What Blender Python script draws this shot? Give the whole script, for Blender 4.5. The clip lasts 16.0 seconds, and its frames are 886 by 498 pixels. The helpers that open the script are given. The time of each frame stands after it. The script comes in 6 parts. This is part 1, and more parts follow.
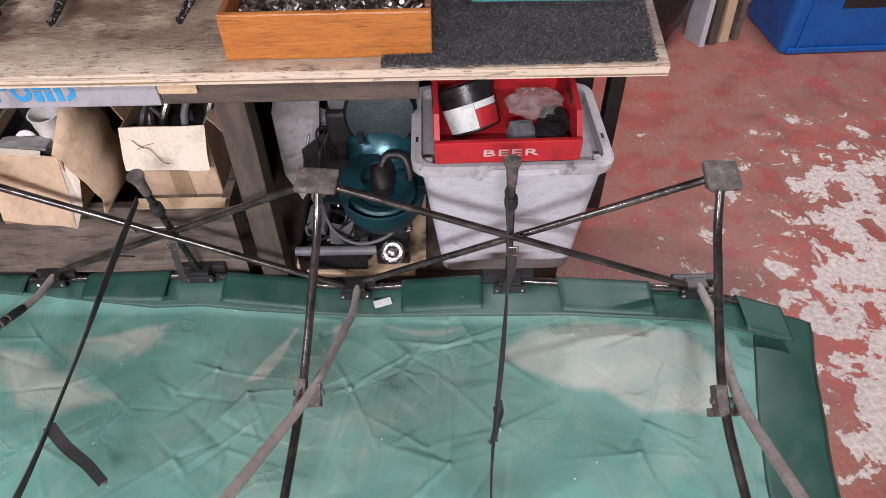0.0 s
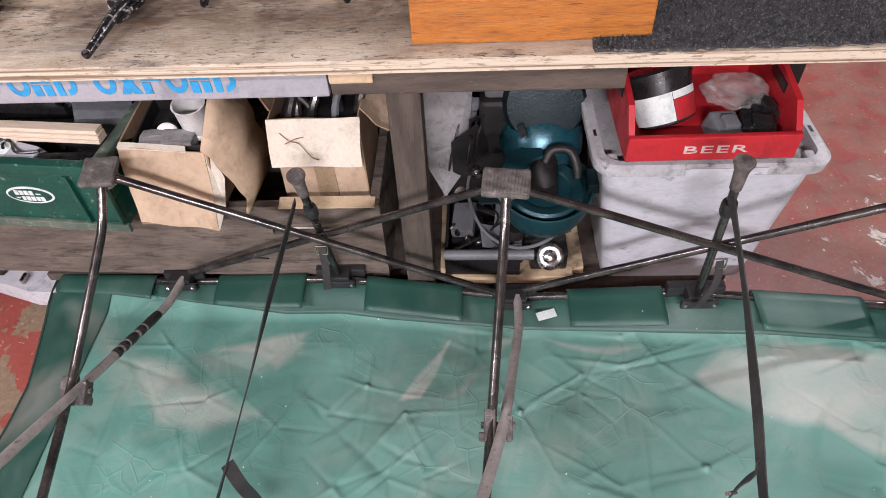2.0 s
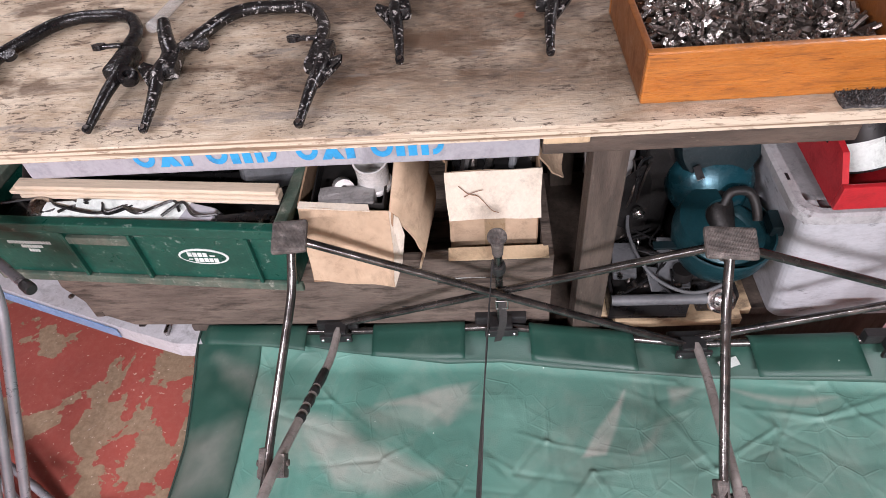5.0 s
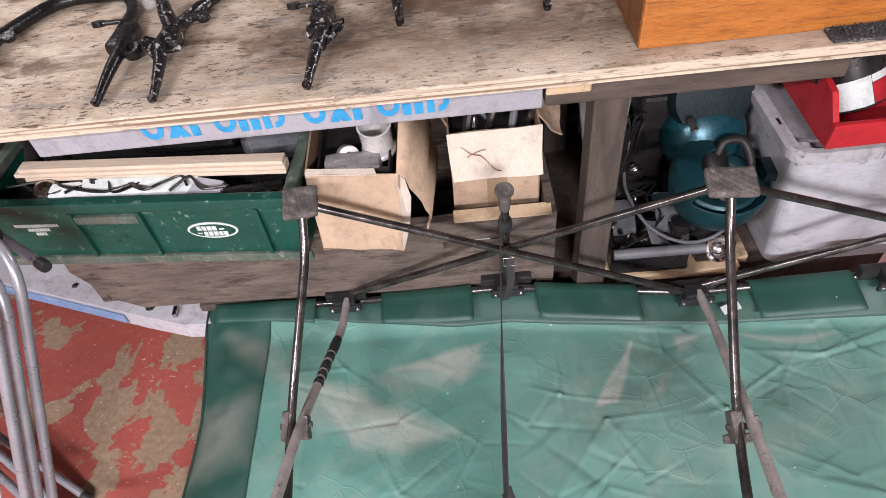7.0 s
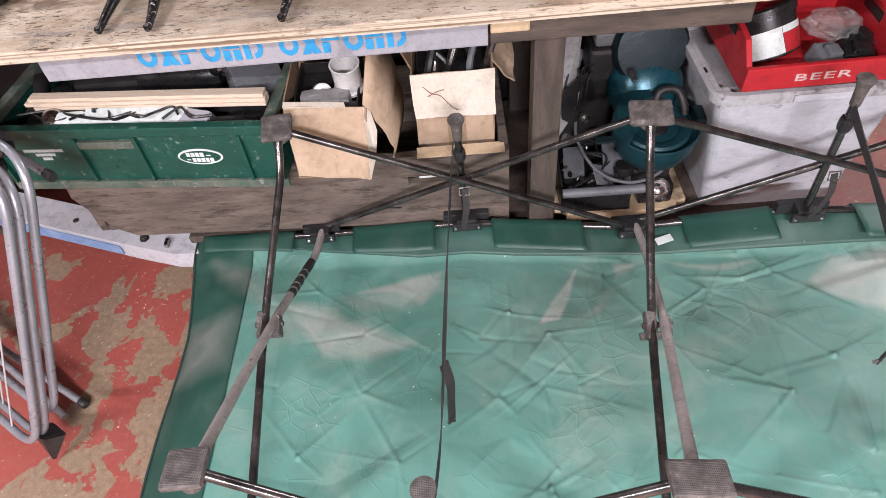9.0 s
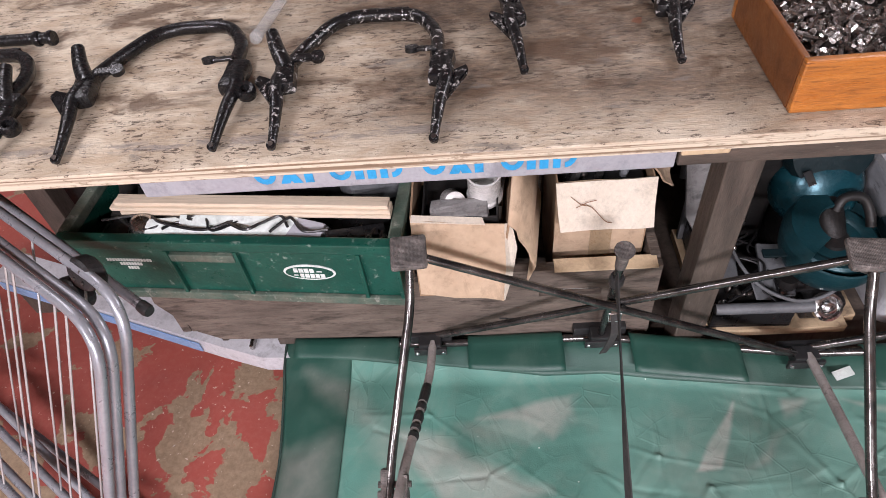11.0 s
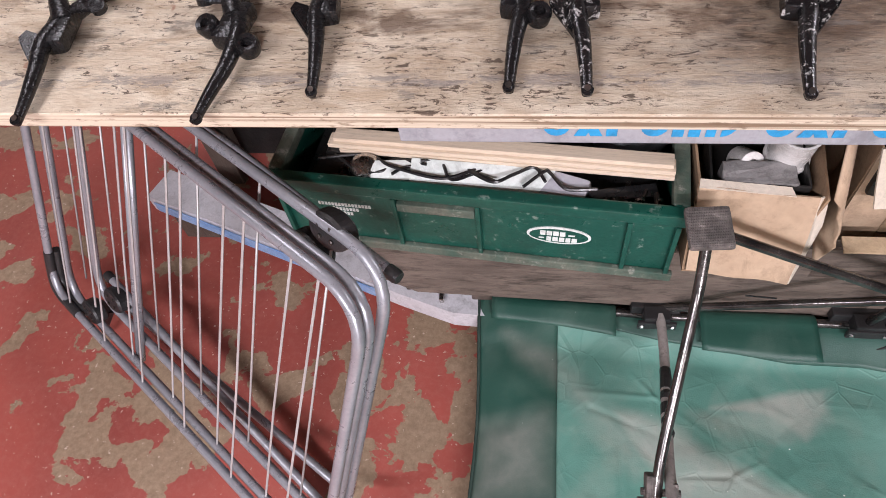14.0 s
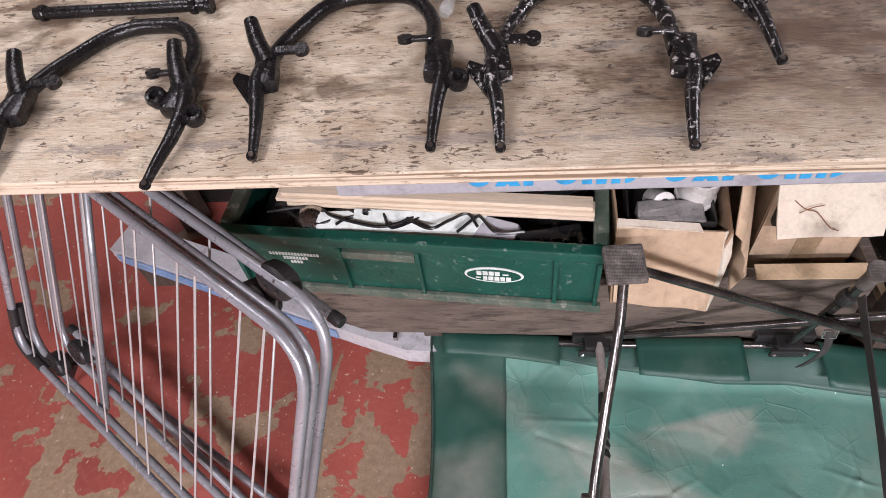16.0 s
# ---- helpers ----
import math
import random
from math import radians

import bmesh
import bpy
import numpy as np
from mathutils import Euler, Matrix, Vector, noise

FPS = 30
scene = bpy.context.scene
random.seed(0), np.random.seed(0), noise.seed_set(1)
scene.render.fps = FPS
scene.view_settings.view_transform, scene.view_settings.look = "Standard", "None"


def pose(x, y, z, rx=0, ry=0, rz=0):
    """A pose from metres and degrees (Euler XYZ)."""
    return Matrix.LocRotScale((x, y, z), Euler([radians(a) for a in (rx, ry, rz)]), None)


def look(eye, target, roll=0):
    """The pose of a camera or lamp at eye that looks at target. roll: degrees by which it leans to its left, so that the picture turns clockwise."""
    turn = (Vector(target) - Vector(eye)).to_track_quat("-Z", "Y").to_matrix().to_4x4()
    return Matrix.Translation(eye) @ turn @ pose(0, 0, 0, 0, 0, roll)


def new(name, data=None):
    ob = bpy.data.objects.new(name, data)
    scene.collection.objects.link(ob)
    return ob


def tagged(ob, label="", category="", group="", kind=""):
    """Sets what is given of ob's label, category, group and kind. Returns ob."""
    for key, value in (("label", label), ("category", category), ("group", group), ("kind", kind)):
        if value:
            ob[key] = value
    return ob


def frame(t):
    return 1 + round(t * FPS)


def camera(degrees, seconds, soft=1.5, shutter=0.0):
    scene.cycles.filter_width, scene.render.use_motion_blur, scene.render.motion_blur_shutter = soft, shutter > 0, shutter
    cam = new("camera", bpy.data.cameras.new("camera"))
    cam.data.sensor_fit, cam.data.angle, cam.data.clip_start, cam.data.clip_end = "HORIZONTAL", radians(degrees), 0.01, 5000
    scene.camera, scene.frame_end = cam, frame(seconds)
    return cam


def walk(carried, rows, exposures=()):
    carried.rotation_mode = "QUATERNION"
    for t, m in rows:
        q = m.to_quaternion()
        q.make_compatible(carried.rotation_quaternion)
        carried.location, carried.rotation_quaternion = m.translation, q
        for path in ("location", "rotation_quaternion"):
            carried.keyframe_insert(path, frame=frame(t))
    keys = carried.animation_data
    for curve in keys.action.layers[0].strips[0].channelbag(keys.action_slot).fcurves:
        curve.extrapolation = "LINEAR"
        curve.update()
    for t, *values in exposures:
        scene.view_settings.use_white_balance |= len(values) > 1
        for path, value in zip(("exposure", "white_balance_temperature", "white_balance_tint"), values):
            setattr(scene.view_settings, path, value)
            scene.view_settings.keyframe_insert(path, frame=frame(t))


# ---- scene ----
cam = camera(67.9, 16.0, soft=0.72)
PATH = [
    (0, (-0.005, 0.581, 1.5), (0.019, 1.995, 0.086), -0.6),
    (0.5, (-0.05, 0.578, 1.507), (-0.041, 1.986, 0.087), -1.3),
    (1, (-0.117, 0.583, 1.498), (-0.131, 1.981, 0.068), -1.9),
    (1.5, (-0.201, 0.637, 1.459), (-0.251, 2.026, 0.021), -2.6),
    (2, (-0.301, 0.744, 1.429), (-0.39, 2.112, -0.027), -3.4),
    (2.5, (-0.378, 0.847, 1.409), (-0.49, 2.187, -0.071), -4.1),
    (3, (-0.408, 0.851, 1.411), (-0.521, 2.182, -0.078), -4.4),
    (3.5, (-0.479, 0.77, 1.446), (-0.593, 2.104, -0.04), -4.8),
    (4, (-0.569, 0.772, 1.495), (-0.698, 2.115, 0.02), -5.4),
    (4.2, (-0.603, 0.811, 1.502), (-0.734, 2.161, 0.032), -5.5),
    (6.3, (-0.685, 0.88, 1.46), (-0.781, 2.219, -0.022), -7.4),
    (6.5, (-0.698, 0.874, 1.445), (-0.781, 2.208, -0.042), -7.3),
    (7, (-0.706, 0.795, 1.475), (-0.78, 2.133, -0.009), -7.6),
    (7.5, (-0.64, 0.666, 1.496), (-0.694, 2.009, 0.015), -6.7),
    (8, (-0.621, 0.604, 1.48), (-0.673, 1.938, -0.009), -6.5),
    (8.5, (-0.621, 0.578, 1.465), (-0.676, 1.917, -0.019), -6.2),
    (9, (-0.626, 0.557, 1.484), (-0.697, 1.895, -0.001), -6.4),
    (9.5, (-0.681, 0.611, 1.524), (-0.773, 1.975, 0.064), -6.6),
    (9.7, (-0.704, 0.641, 1.535), (-0.807, 2.034, 0.103), -6.8),
    (11.8, (-0.946, 1.014, 1.508), (-1.13, 2.322, 0.006), -6.4),
    (12, (-0.963, 1.025, 1.508), (-1.179, 2.331, 0.009), -6.5),
    (12.5, (-1.09, 1.125, 1.455), (-1.351, 2.369, -0.089), -7.2),
    (13, (-1.214, 1.153, 1.429), (-1.496, 2.292, -0.19), -8.9),
    (13.5, (-1.268, 1.096, 1.413), (-1.552, 2.222, -0.215), -9.4),
    (14, (-1.26, 1.088, 1.449), (-1.54, 2.211, -0.182), -9.7),
    (14.5, (-1.228, 1.085, 1.483), (-1.503, 2.216, -0.144), -9.6),
    (15, (-1.191, 1.074, 1.507), (-1.456, 2.236, -0.099), -9.2),
    (15.5, (-1.183, 1.066, 1.526), (-1.425, 2.266, -0.056), -8.7),
    (16, (-1.187, 1.064, 1.52), (-1.4, 2.268, -0.062), -8.9),
]
walk(cam, [(t, look(eye, target, roll)) for t, eye, target, roll in PATH],
     [(0, -0.14), (1.5, -0.10), (3.0, 0.0), (9.7, 0.02), (11.8, -0.14), (16, -0.16)])

# ---- world and lights ----
world = bpy.data.worlds.new("workshop_world")
scene.world = world
world.use_nodes = True
world.node_tree.nodes["Background"].inputs[0].default_value = (0.8, 0.9, 1.0, 1)
world.node_tree.nodes["Background"].inputs[1].default_value = 0.006
scene.view_settings.exposure = 0.0


def tube_lamp(x, y, z, rz, watts, length=1.5):
    d = bpy.data.lights.new("ceiling_tube_light", "AREA")
    d.shape, d.size, d.size_y, d.energy, d.color = "RECTANGLE", length, 0.14, watts, (1.0, 0.945, 1.035)
    ob = new("ceiling_tube_light", d)
    ob.matrix_basis = pose(x, y, z, 0, 0, rz)
    return ob


tube_lamp(1.5, 3.1, 2.72, 0, 70, 0.9)
tube_lamp(-0.3, -2.2, 2.72, 0, 440)
tube_lamp(-2.7, -0.7, 2.72, 0, 150)
tube_lamp(-2.6, 2.9, 2.72, 90, 24)


from mathutils.bvhtree import BVHTree


# ---- materials ----
def nodes_of(name):
    m = bpy.data.materials.new(name)
    m.use_nodes = True
    nt = m.node_tree
    return m, nt, nt.nodes["Principled BSDF"]


def rgba(c):
    return (c[0], c[1], c[2], 1)


def noise_node(nt, vec, scale, detail=4.0, rough=0.6, distort=0.0):
    n = nt.nodes.new("ShaderNodeTexNoise")
    n.inputs["Scale"].default_value = scale
    n.inputs["Detail"].default_value = detail
    n.inputs["Roughness"].default_value = rough
    n.inputs["Distortion"].default_value = distort
    nt.links.new(vec, n.inputs["Vector"])
    return n.outputs["Fac"]


def ramp(nt, fac, lo, hi, a=0.0, b=1.0):
    r = nt.nodes.new("ShaderNodeMapRange")
    r.inputs["From Min"].default_value, r.inputs["From Max"].default_value = lo, hi
    r.inputs["To Min"].default_value, r.inputs["To Max"].default_value = a, b
    nt.links.new(fac, r.inputs["Value"])
    return r.outputs["Result"]


def math_node(nt, op, a, b):
    n = nt.nodes.new("ShaderNodeMath")
    n.operation = op
    for i, v in enumerate((a, b)):
        if isinstance(v, (int, float)):
            n.inputs[i].default_value = v
        else:
            nt.links.new(v, n.inputs[i])
    return n.outputs[0]


def mix(nt, fac, a, b, kind="MIX"):
    n = nt.nodes.new("ShaderNodeMix")
    n.data_type, n.blend_type = "RGBA", kind
    if isinstance(fac, (int, float)):
        n.inputs[0].default_value = fac
    else:
        nt.links.new(fac, n.inputs[0])
    for sock, v in ((n.inputs[6], a), (n.inputs[7], b)):
        if isinstance(v, tuple):
            sock.default_value = rgba(v)
        else:
            nt.links.new(v, sock)
    return n.outputs[2]


def coords(nt, stretch=(1, 1, 1), world_space=False):
    t = nt.nodes.new("ShaderNodeTexCoord")
    out = t.outputs["Object"]
    if world_space:
        out = nt.nodes.new("ShaderNodeNewGeometry").outputs["Position"]
    mp = nt.nodes.new("ShaderNodeMapping")
    mp.inputs["Scale"].default_value = stretch
    nt.links.new(out, mp.inputs["Vector"])
    return mp.outputs["Vector"]


def bump(nt, bsdf, height, strength, dist):
    b = nt.nodes.new("ShaderNodeBump")
    b.inputs["Strength"].default_value, b.inputs["Distance"].default_value = strength, dist
    nt.links.new(height, b.inputs["Height"])
    nt.links.new(b.outputs["Normal"], bsdf.inputs["Normal"])


def mat(name, c1, c2, rough=0.6, metal=0.0, scale=9.0, fine=140.0, relief=0.25, stretch=(1, 1, 1), dust=None, spec=0.5, alpha=1.0, trans=0.0, grime=0.45):
    """Two tones in soft blotches, fine grain, and worn or dusty spots of a third colour."""
    m, nt, b = nodes_of(name)
    v = coords(nt, stretch)
    big, small = noise_node(nt, v, scale, 5), noise_node(nt, v, fine, 3)
    col = mix(nt, ramp(nt, big, 0.35, 0.65), c1, c2)
    col = mix(nt, ramp(nt, small, 0.3, 0.75, 0.0, 0.35), col, tuple(x * 0.55 for x in c1))
    rub = noise_node(nt, v, scale * 2.6, 10, 0.78, 0.4)
    col = mix(nt, ramp(nt, rub, 0.5, 0.66, 0.0, grime), col, tuple(x * 0.28 + 0.006 for x in c2))
    rg = ramp(nt, rub, 0.35, 0.65, rough - 0.1, rough + 0.14)
    if dust:
        d = ramp(nt, noise_node(nt, v, dust[1], 8, 0.7), dust[2], dust[2] + 0.08, 0.0, dust[3])
        col = mix(nt, d, col, dust[0])
    nt.links.new(col, b.inputs["Base Color"])
    nt.links.new(rg, b.inputs["Roughness"])
    b.inputs["Metallic"].default_value = metal
    b.inputs["Specular IOR Level"].default_value = spec
    b.inputs["Alpha"].default_value = alpha
    b.inputs["Transmission Weight"].default_value = trans
    bump(nt, b, small, relief, 0.004)
    return m


def floor_material():
    m, nt, b = nodes_of("worn_red_floor_paint")
    v = coords(nt, world_space=True)
    sep = nt.nodes.new("ShaderNodeSeparateXYZ")
    nt.links.new(v, sep.inputs[0])
    side = ramp(nt, sep.outputs["X"], 0.1, 1.35)
    big = noise_node(nt, v, 2.1, 3, 0.5, 0.6)
    mid = noise_node(nt, v, 7.0, 5, 0.55, 0.3)
    fine = noise_node(nt, v, 60, 6, 0.7)
    flake = noise_node(nt, v, 13, 7, 0.66, 0.5)
    red = mix(nt, ramp(nt, big, 0.3, 0.7), (0.335, 0.076, 0.058), (0.225, 0.053, 0.043))
    red = mix(nt, ramp(nt, fine, 0.45, 0.8, 0, 0.35), red, (0.36, 0.16, 0.12))
    bare = mix(nt, ramp(nt, fine, 0.35, 0.7), (0.20, 0.138, 0.088), (0.31, 0.225, 0.15))
    pale = mix(nt, ramp(nt, fine, 0.35, 0.65), (0.34, 0.29, 0.25), (0.60, 0.55, 0.50))
    drift = ramp(nt, sep.outputs["X"], -1.95, -1.4, 0.0, 0.13)
    rag = math_node(nt, "MULTIPLY", flake, 0.10)
    left = ramp(nt, math_node(nt, "ADD", math_node(nt, "ADD", mid, rag), math_node(nt, "ADD", math_node(nt, "MULTIPLY", big, 0.55), drift)), 0.897, 0.905)
    col = mix(nt, math_node(nt, "MULTIPLY", left, ramp(nt, side, 0.0, 0.35, 1.0, 0.25)), red, bare)
    # paint scuffed to grey and flaked to white towards the open floor
    # one trodden patch beside the bed's end
    gap = nt.nodes.new("ShaderNodeVectorMath")
    gap.operation = "DISTANCE"
    gap.inputs[1].default_value = (1.75, 1.55, 0.0)
    nt.links.new(v, gap.inputs[0])
    near = ramp(nt, gap.outputs["Value"], 1.75, 0.55)
    side = math_node(nt, "MULTIPLY", side, ramp(nt, gap.outputs["Value"], 2.6, 1.2))
    wear = math_node(nt, "MULTIPLY", side, near)
    scuff = math_node(nt, "MULTIPLY", ramp(nt, math_node(nt, "ADD", flake, math_node(nt, "MULTIPLY", fine, 0.4)), 0.62, 0.8, 0.0, 0.8), side)
    col = mix(nt, scuff, col, mix(nt, ramp(nt, mid, 0.4, 0.6), (0.15, 0.085, 0.065), (0.24, 0.16, 0.125)))
    thr = math_node(nt, "ADD", math_node(nt, "ADD", math_node(nt, "MULTIPLY", flake, 0.6), math_node(nt, "MULTIPLY", mid, 0.5)), math_node(nt, "MULTIPLY", wear, 0.25))
    col = mix(nt, ramp(nt, thr, 0.732, 0.744), col, pale)
    specks = ramp(nt, noise_node(nt, v, 80, 3, 0.6), 0.665, 0.69, 0, 0.8)
    col = mix(nt, specks, col, (0.5, 0.4, 0.33))
    nt.links.new(col, b.inputs["Base Color"])
    nt.links.new(ramp(nt, mid, 0.3, 0.7, 0.36, 0.62), b.inputs["Roughness"])
    bump(nt, b, math_node(nt, "ADD", thr, math_node(nt, "MULTIPLY", fine, 0.3)), 0.35, 0.006)
    return m


def plywood_material():
    m, nt, b = nodes_of("worn_plywood")
    v = coords(nt, (7, 20, 20), True)
    w = coords(nt, (1, 1, 1), True)
    wide = noise_node(nt, w, 2.4, 6, 0.65)
    patch = noise_node(nt, w, 5.5, 6, 0.65, 0.6)
    grain = noise_node(nt, v, 1.3, 9, 0.72, 0.8)
    fleck = noise_node(nt, v, 6.0, 8, 0.75, 0.6)
    fibre = noise_node(nt, coords(nt, (6, 70, 70), True), 4, 5, 0.75)
    col = mix(nt, ramp(nt, grain, 0.38, 0.6), (0.58, 0.46, 0.325), (0.80, 0.71, 0.56))
    col = mix(nt, ramp(nt, patch, 0.44, 0.64, 0, 0.55), col, (0.33, 0.24, 0.155))
    col = mix(nt, ramp(nt, fleck, 0.43, 0.37, 0, 0.6), col, (0.70, 0.62, 0.48))
    col = mix(nt, ramp(nt, fibre, 0.54, 0.68, 0, 0.34), col, (0.19, 0.13, 0.08))
    pits = math_node(nt, "ADD", fleck, math_node(nt, "MULTIPLY", math_node(nt, "ADD", grain, patch), 0.28))
    col = mix(nt, ramp(nt, pits, 0.862, 0.885, 0, 0.9), col, (0.085, 0.055, 0.036))
    knot = nt.nodes.new("ShaderNodeTexVoronoi")
    knot.inputs["Scale"].default_value = 4.5
    nt.links.new(coords(nt, (1, 1.7, 1), True), knot.inputs["Vector"])
    ring = ramp(nt, math_node(nt, "ADD", knot.outputs["Distance"], math_node(nt, "MULTIPLY", fleck, 0.08)), 0.15, 0.10, 0, 0.6)
    col = mix(nt, ring, col, (0.17, 0.10, 0.06))
    scratch = noise_node(nt, coords(nt, (2.5, 60, 60), True), 2.0, 5, 0.7, 1.5)
    col = mix(nt, ramp(nt, scratch, 0.67, 0.69, 0, 0.6), col, (0.70, 0.62, 0.5))
    sep = nt.nodes.new("ShaderNodeSeparateXYZ")
    nt.links.new(w, sep.inputs[0])
    # oil and dirt rubbed in behind the front strip and towards the vice end
    oily = math_node(nt, "MULTIPLY", ramp(nt, wide, 0.32, 0.52, 0.34, 0.94), ramp(nt, sep.outputs["X"], -1.42, -1.0, 0.08, 1.0))
    oily = math_node(nt, "MULTIPLY", oily, ramp(nt, sep.outputs["Y"], 1.72, 1.85, 0.25, 1.0))
    col = mix(nt, oily, col, mix(nt, ramp(nt, pits, 0.65, 0.85), (0.21, 0.145, 0.095), (0.07, 0.048, 0.034)))
    gouge = noise_node(nt, coords(nt, (5, 17, 17), True), 5.0, 9, 0.8, 0.8)
    zone = ramp(nt, noise_node(nt, w, 7.5, 4, 0.6, 0.5), 0.44, 0.62)
    col = mix(nt, math_node(nt, "MULTIPLY", ramp(nt, gouge, 0.555, 0.58, 0, 0.9), zone), col, (0.055, 0.036, 0.024))
    col = mix(nt, ramp(nt, gouge, 0.40, 0.365, 0, 0.5), col, (0.60, 0.50, 0.37))
    stain = ramp(nt, noise_node(nt, coords(nt, (1, 3, 1), True), 5, 8, 0.7), 0.6, 0.64, 0, 0.6)
    col = mix(nt, stain, col, (0.20, 0.185, 0.165))
    # torn veneer in a broken row near the front, and brown oil smudges
    row = math_node(nt, "MULTIPLY", ramp(nt, sep.outputs["Y"], 1.748, 1.756), ramp(nt, sep.outputs["Y"], 1.785, 1.772))
    torn = ramp(nt, noise_node(nt, coords(nt, (9, 30, 30), True), 1.6, 8, 0.8, 0.5), 0.50, 0.53, 0, 0.75)
    torn = math_node(nt, "MULTIPLY", math_node(nt, "MULTIPLY", torn, row), ramp(nt, sep.outputs["X"], -0.8, -1.0))
    col = mix(nt, torn, col, (0.30, 0.265, 0.235))
    smudge = noise_node(nt, coords(nt, (1.0, 1.8, 1), True), 6.5, 5, 0.6, 0.4)
    smudge = math_node(nt, "MULTIPLY", ramp(nt, smudge, 0.52, 0.63, 0, 0.8), ramp(nt, sep.outputs["Y"], 1.80, 1.87))
    col = mix(nt, smudge, col, (0.11, 0.065, 0.038))
    rust = ramp(nt, noise_node(nt, w, 11, 3, 0.5), 0.735, 0.75, 0, 0.6)
    col = mix(nt, rust, col, (0.26, 0.09, 0.05))
    nt.links.new(col, b.inputs["Base Color"])
    nt.links.new(ramp(nt, oily, 0, 1, 0.75, 0.42), b.inputs["Roughness"])
    bump(nt, b, math_node(nt, "ADD", fleck, math_node(nt, "MULTIPLY", fibre, 0.4)), 0.55, 0.005)
    return m


def ply_edge_material():
    m, nt, b = nodes_of("plywood_edge")
    v = coords(nt, (0.25, 0.25, 34), True)
    w = coords(nt, (3, 3, 12), True)
    layers = noise_node(nt, v, 5, 2, 0.5)
    col = mix(nt, ramp(nt, layers, 0.38, 0.52), (0.22, 0.155, 0.10), (0.60, 0.52, 0.40))
    col = mix(nt, ramp(nt, noise_node(nt, w, 8, 8, 0.75), 0.54, 0.62, 0, 0.75), col, (0.17, 0.115, 0.07))
    nt.links.new(col, b.inputs["Base Color"])
    b.inputs["Roughness"].default_value = 0.75
    bump(nt, b, layers, 0.5, 0.003)
    return m


def canvas_material(name, c1, c2, wear=1.0):
    m, nt, b = nodes_of(name)
    v = coords(nt, world_space=True)
    att = nt.nodes.new("ShaderNodeAttribute")
    att.attribute_name = "dust"
    big, mid, fine = noise_node(nt, v, 3, 4), noise_node(nt, v, 16, 5, 0.65), noise_node(nt, v, 420, 2)
    col = mix(nt, ramp(nt, big, 0.35, 0.65), c1, c2)
    col = mix(nt, ramp(nt, mid, 0.5, 0.8, 0, 0.3 * wear), col, (0.22, 0.28, 0.23))
    d = math_node(nt, "MULTIPLY", att.outputs["Fac"], ramp(nt, mid, 0.25, 0.6, 0.6, 1.0))
    col = mix(nt, d, col, (0.47, 0.44, 0.40))
    haze = ramp(nt, noise_node(nt, v, 5, 5, 0.6, 0.8), 0.52, 0.72, 0, 0.28 * wear)
    col = mix(nt, haze, col, (0.36, 0.40, 0.34))
    vor = nt.nodes.new("ShaderNodeTexVoronoi")
    vor.inputs["Scale"].default_value = 26
    nt.links.new(v, vor.inputs["Vector"])
    speck = math_node(nt, "MULTIPLY", ramp(nt, vor.outputs["Distance"], 0.05, 0.035), ramp(nt, noise_node(nt, v, 9, 2), 0.5, 0.6))
    col = mix(nt, speck, col, (0.75, 0.8, 0.74))
    nt.links.new(col, b.inputs["Base Color"])
    nt.links.new(ramp(nt, mid, 0.3, 0.7, 0.42, 0.6), b.inputs["Roughness"])
    h = math_node(nt, "ADD", math_node(nt, "MULTIPLY", mid, 0.7), math_node(nt, "MULTIPLY", fine, 0.25))
    # straight little creases where the sheet has been folded
    if wear > 0.5:
        for sc, amount in ((6.5, 0.8), (17.0, 0.5)):
            cell = nt.nodes.new("ShaderNodeTexVoronoi")
            cell.feature = "DISTANCE_TO_EDGE"
            cell.inputs["Scale"].default_value = sc
            nt.links.new(v, cell.inputs["Vector"])
            line = math_node(nt, "MULTIPLY", ramp(nt, cell.outputs["Distance"], 0.05, 0.0, 0.0, amount), ramp(nt, noise_node(nt, v, 4.5, 3), 0.46, 0.62))
            h = math_node(nt, "ADD", h, line)
    bump(nt, b, h, 0.42, 0.0032)
    return m


M = {}
M["floor"] = floor_material()
M["ply"] = plywood_material()
M["edge"] = ply_edge_material()
M["teal"] = canvas_material("green_canvas", (0.088, 0.218, 0.176), (0.105, 0.262, 0.212))
M["band"] = canvas_material("dark_green_webbing", (0.012, 0.056, 0.041), (0.018, 0.074, 0.054), 0.3)
M["plaster"] = mat("painted_wall", (0.40, 0.39, 0.37), (0.32, 0.31, 0.29), 0.8, scale=2, fine=60)
M["steel"] = mat("black_lacquered_tube", (0.05, 0.048, 0.047), (0.20, 0.19, 0.18), 0.19, 0.85, scale=16, dust=((0.28, 0.245, 0.22), 26, 0.59, 0.5), relief=0.05, grime=0.3)
M["greytube"] = mat("dusty_grey_tube", (0.41, 0.375, 0.350), (0.29, 0.265, 0.245), 0.6, 0.0, scale=20, dust=((0.035, 0.032, 0.03), 22, 0.6, 0.85))
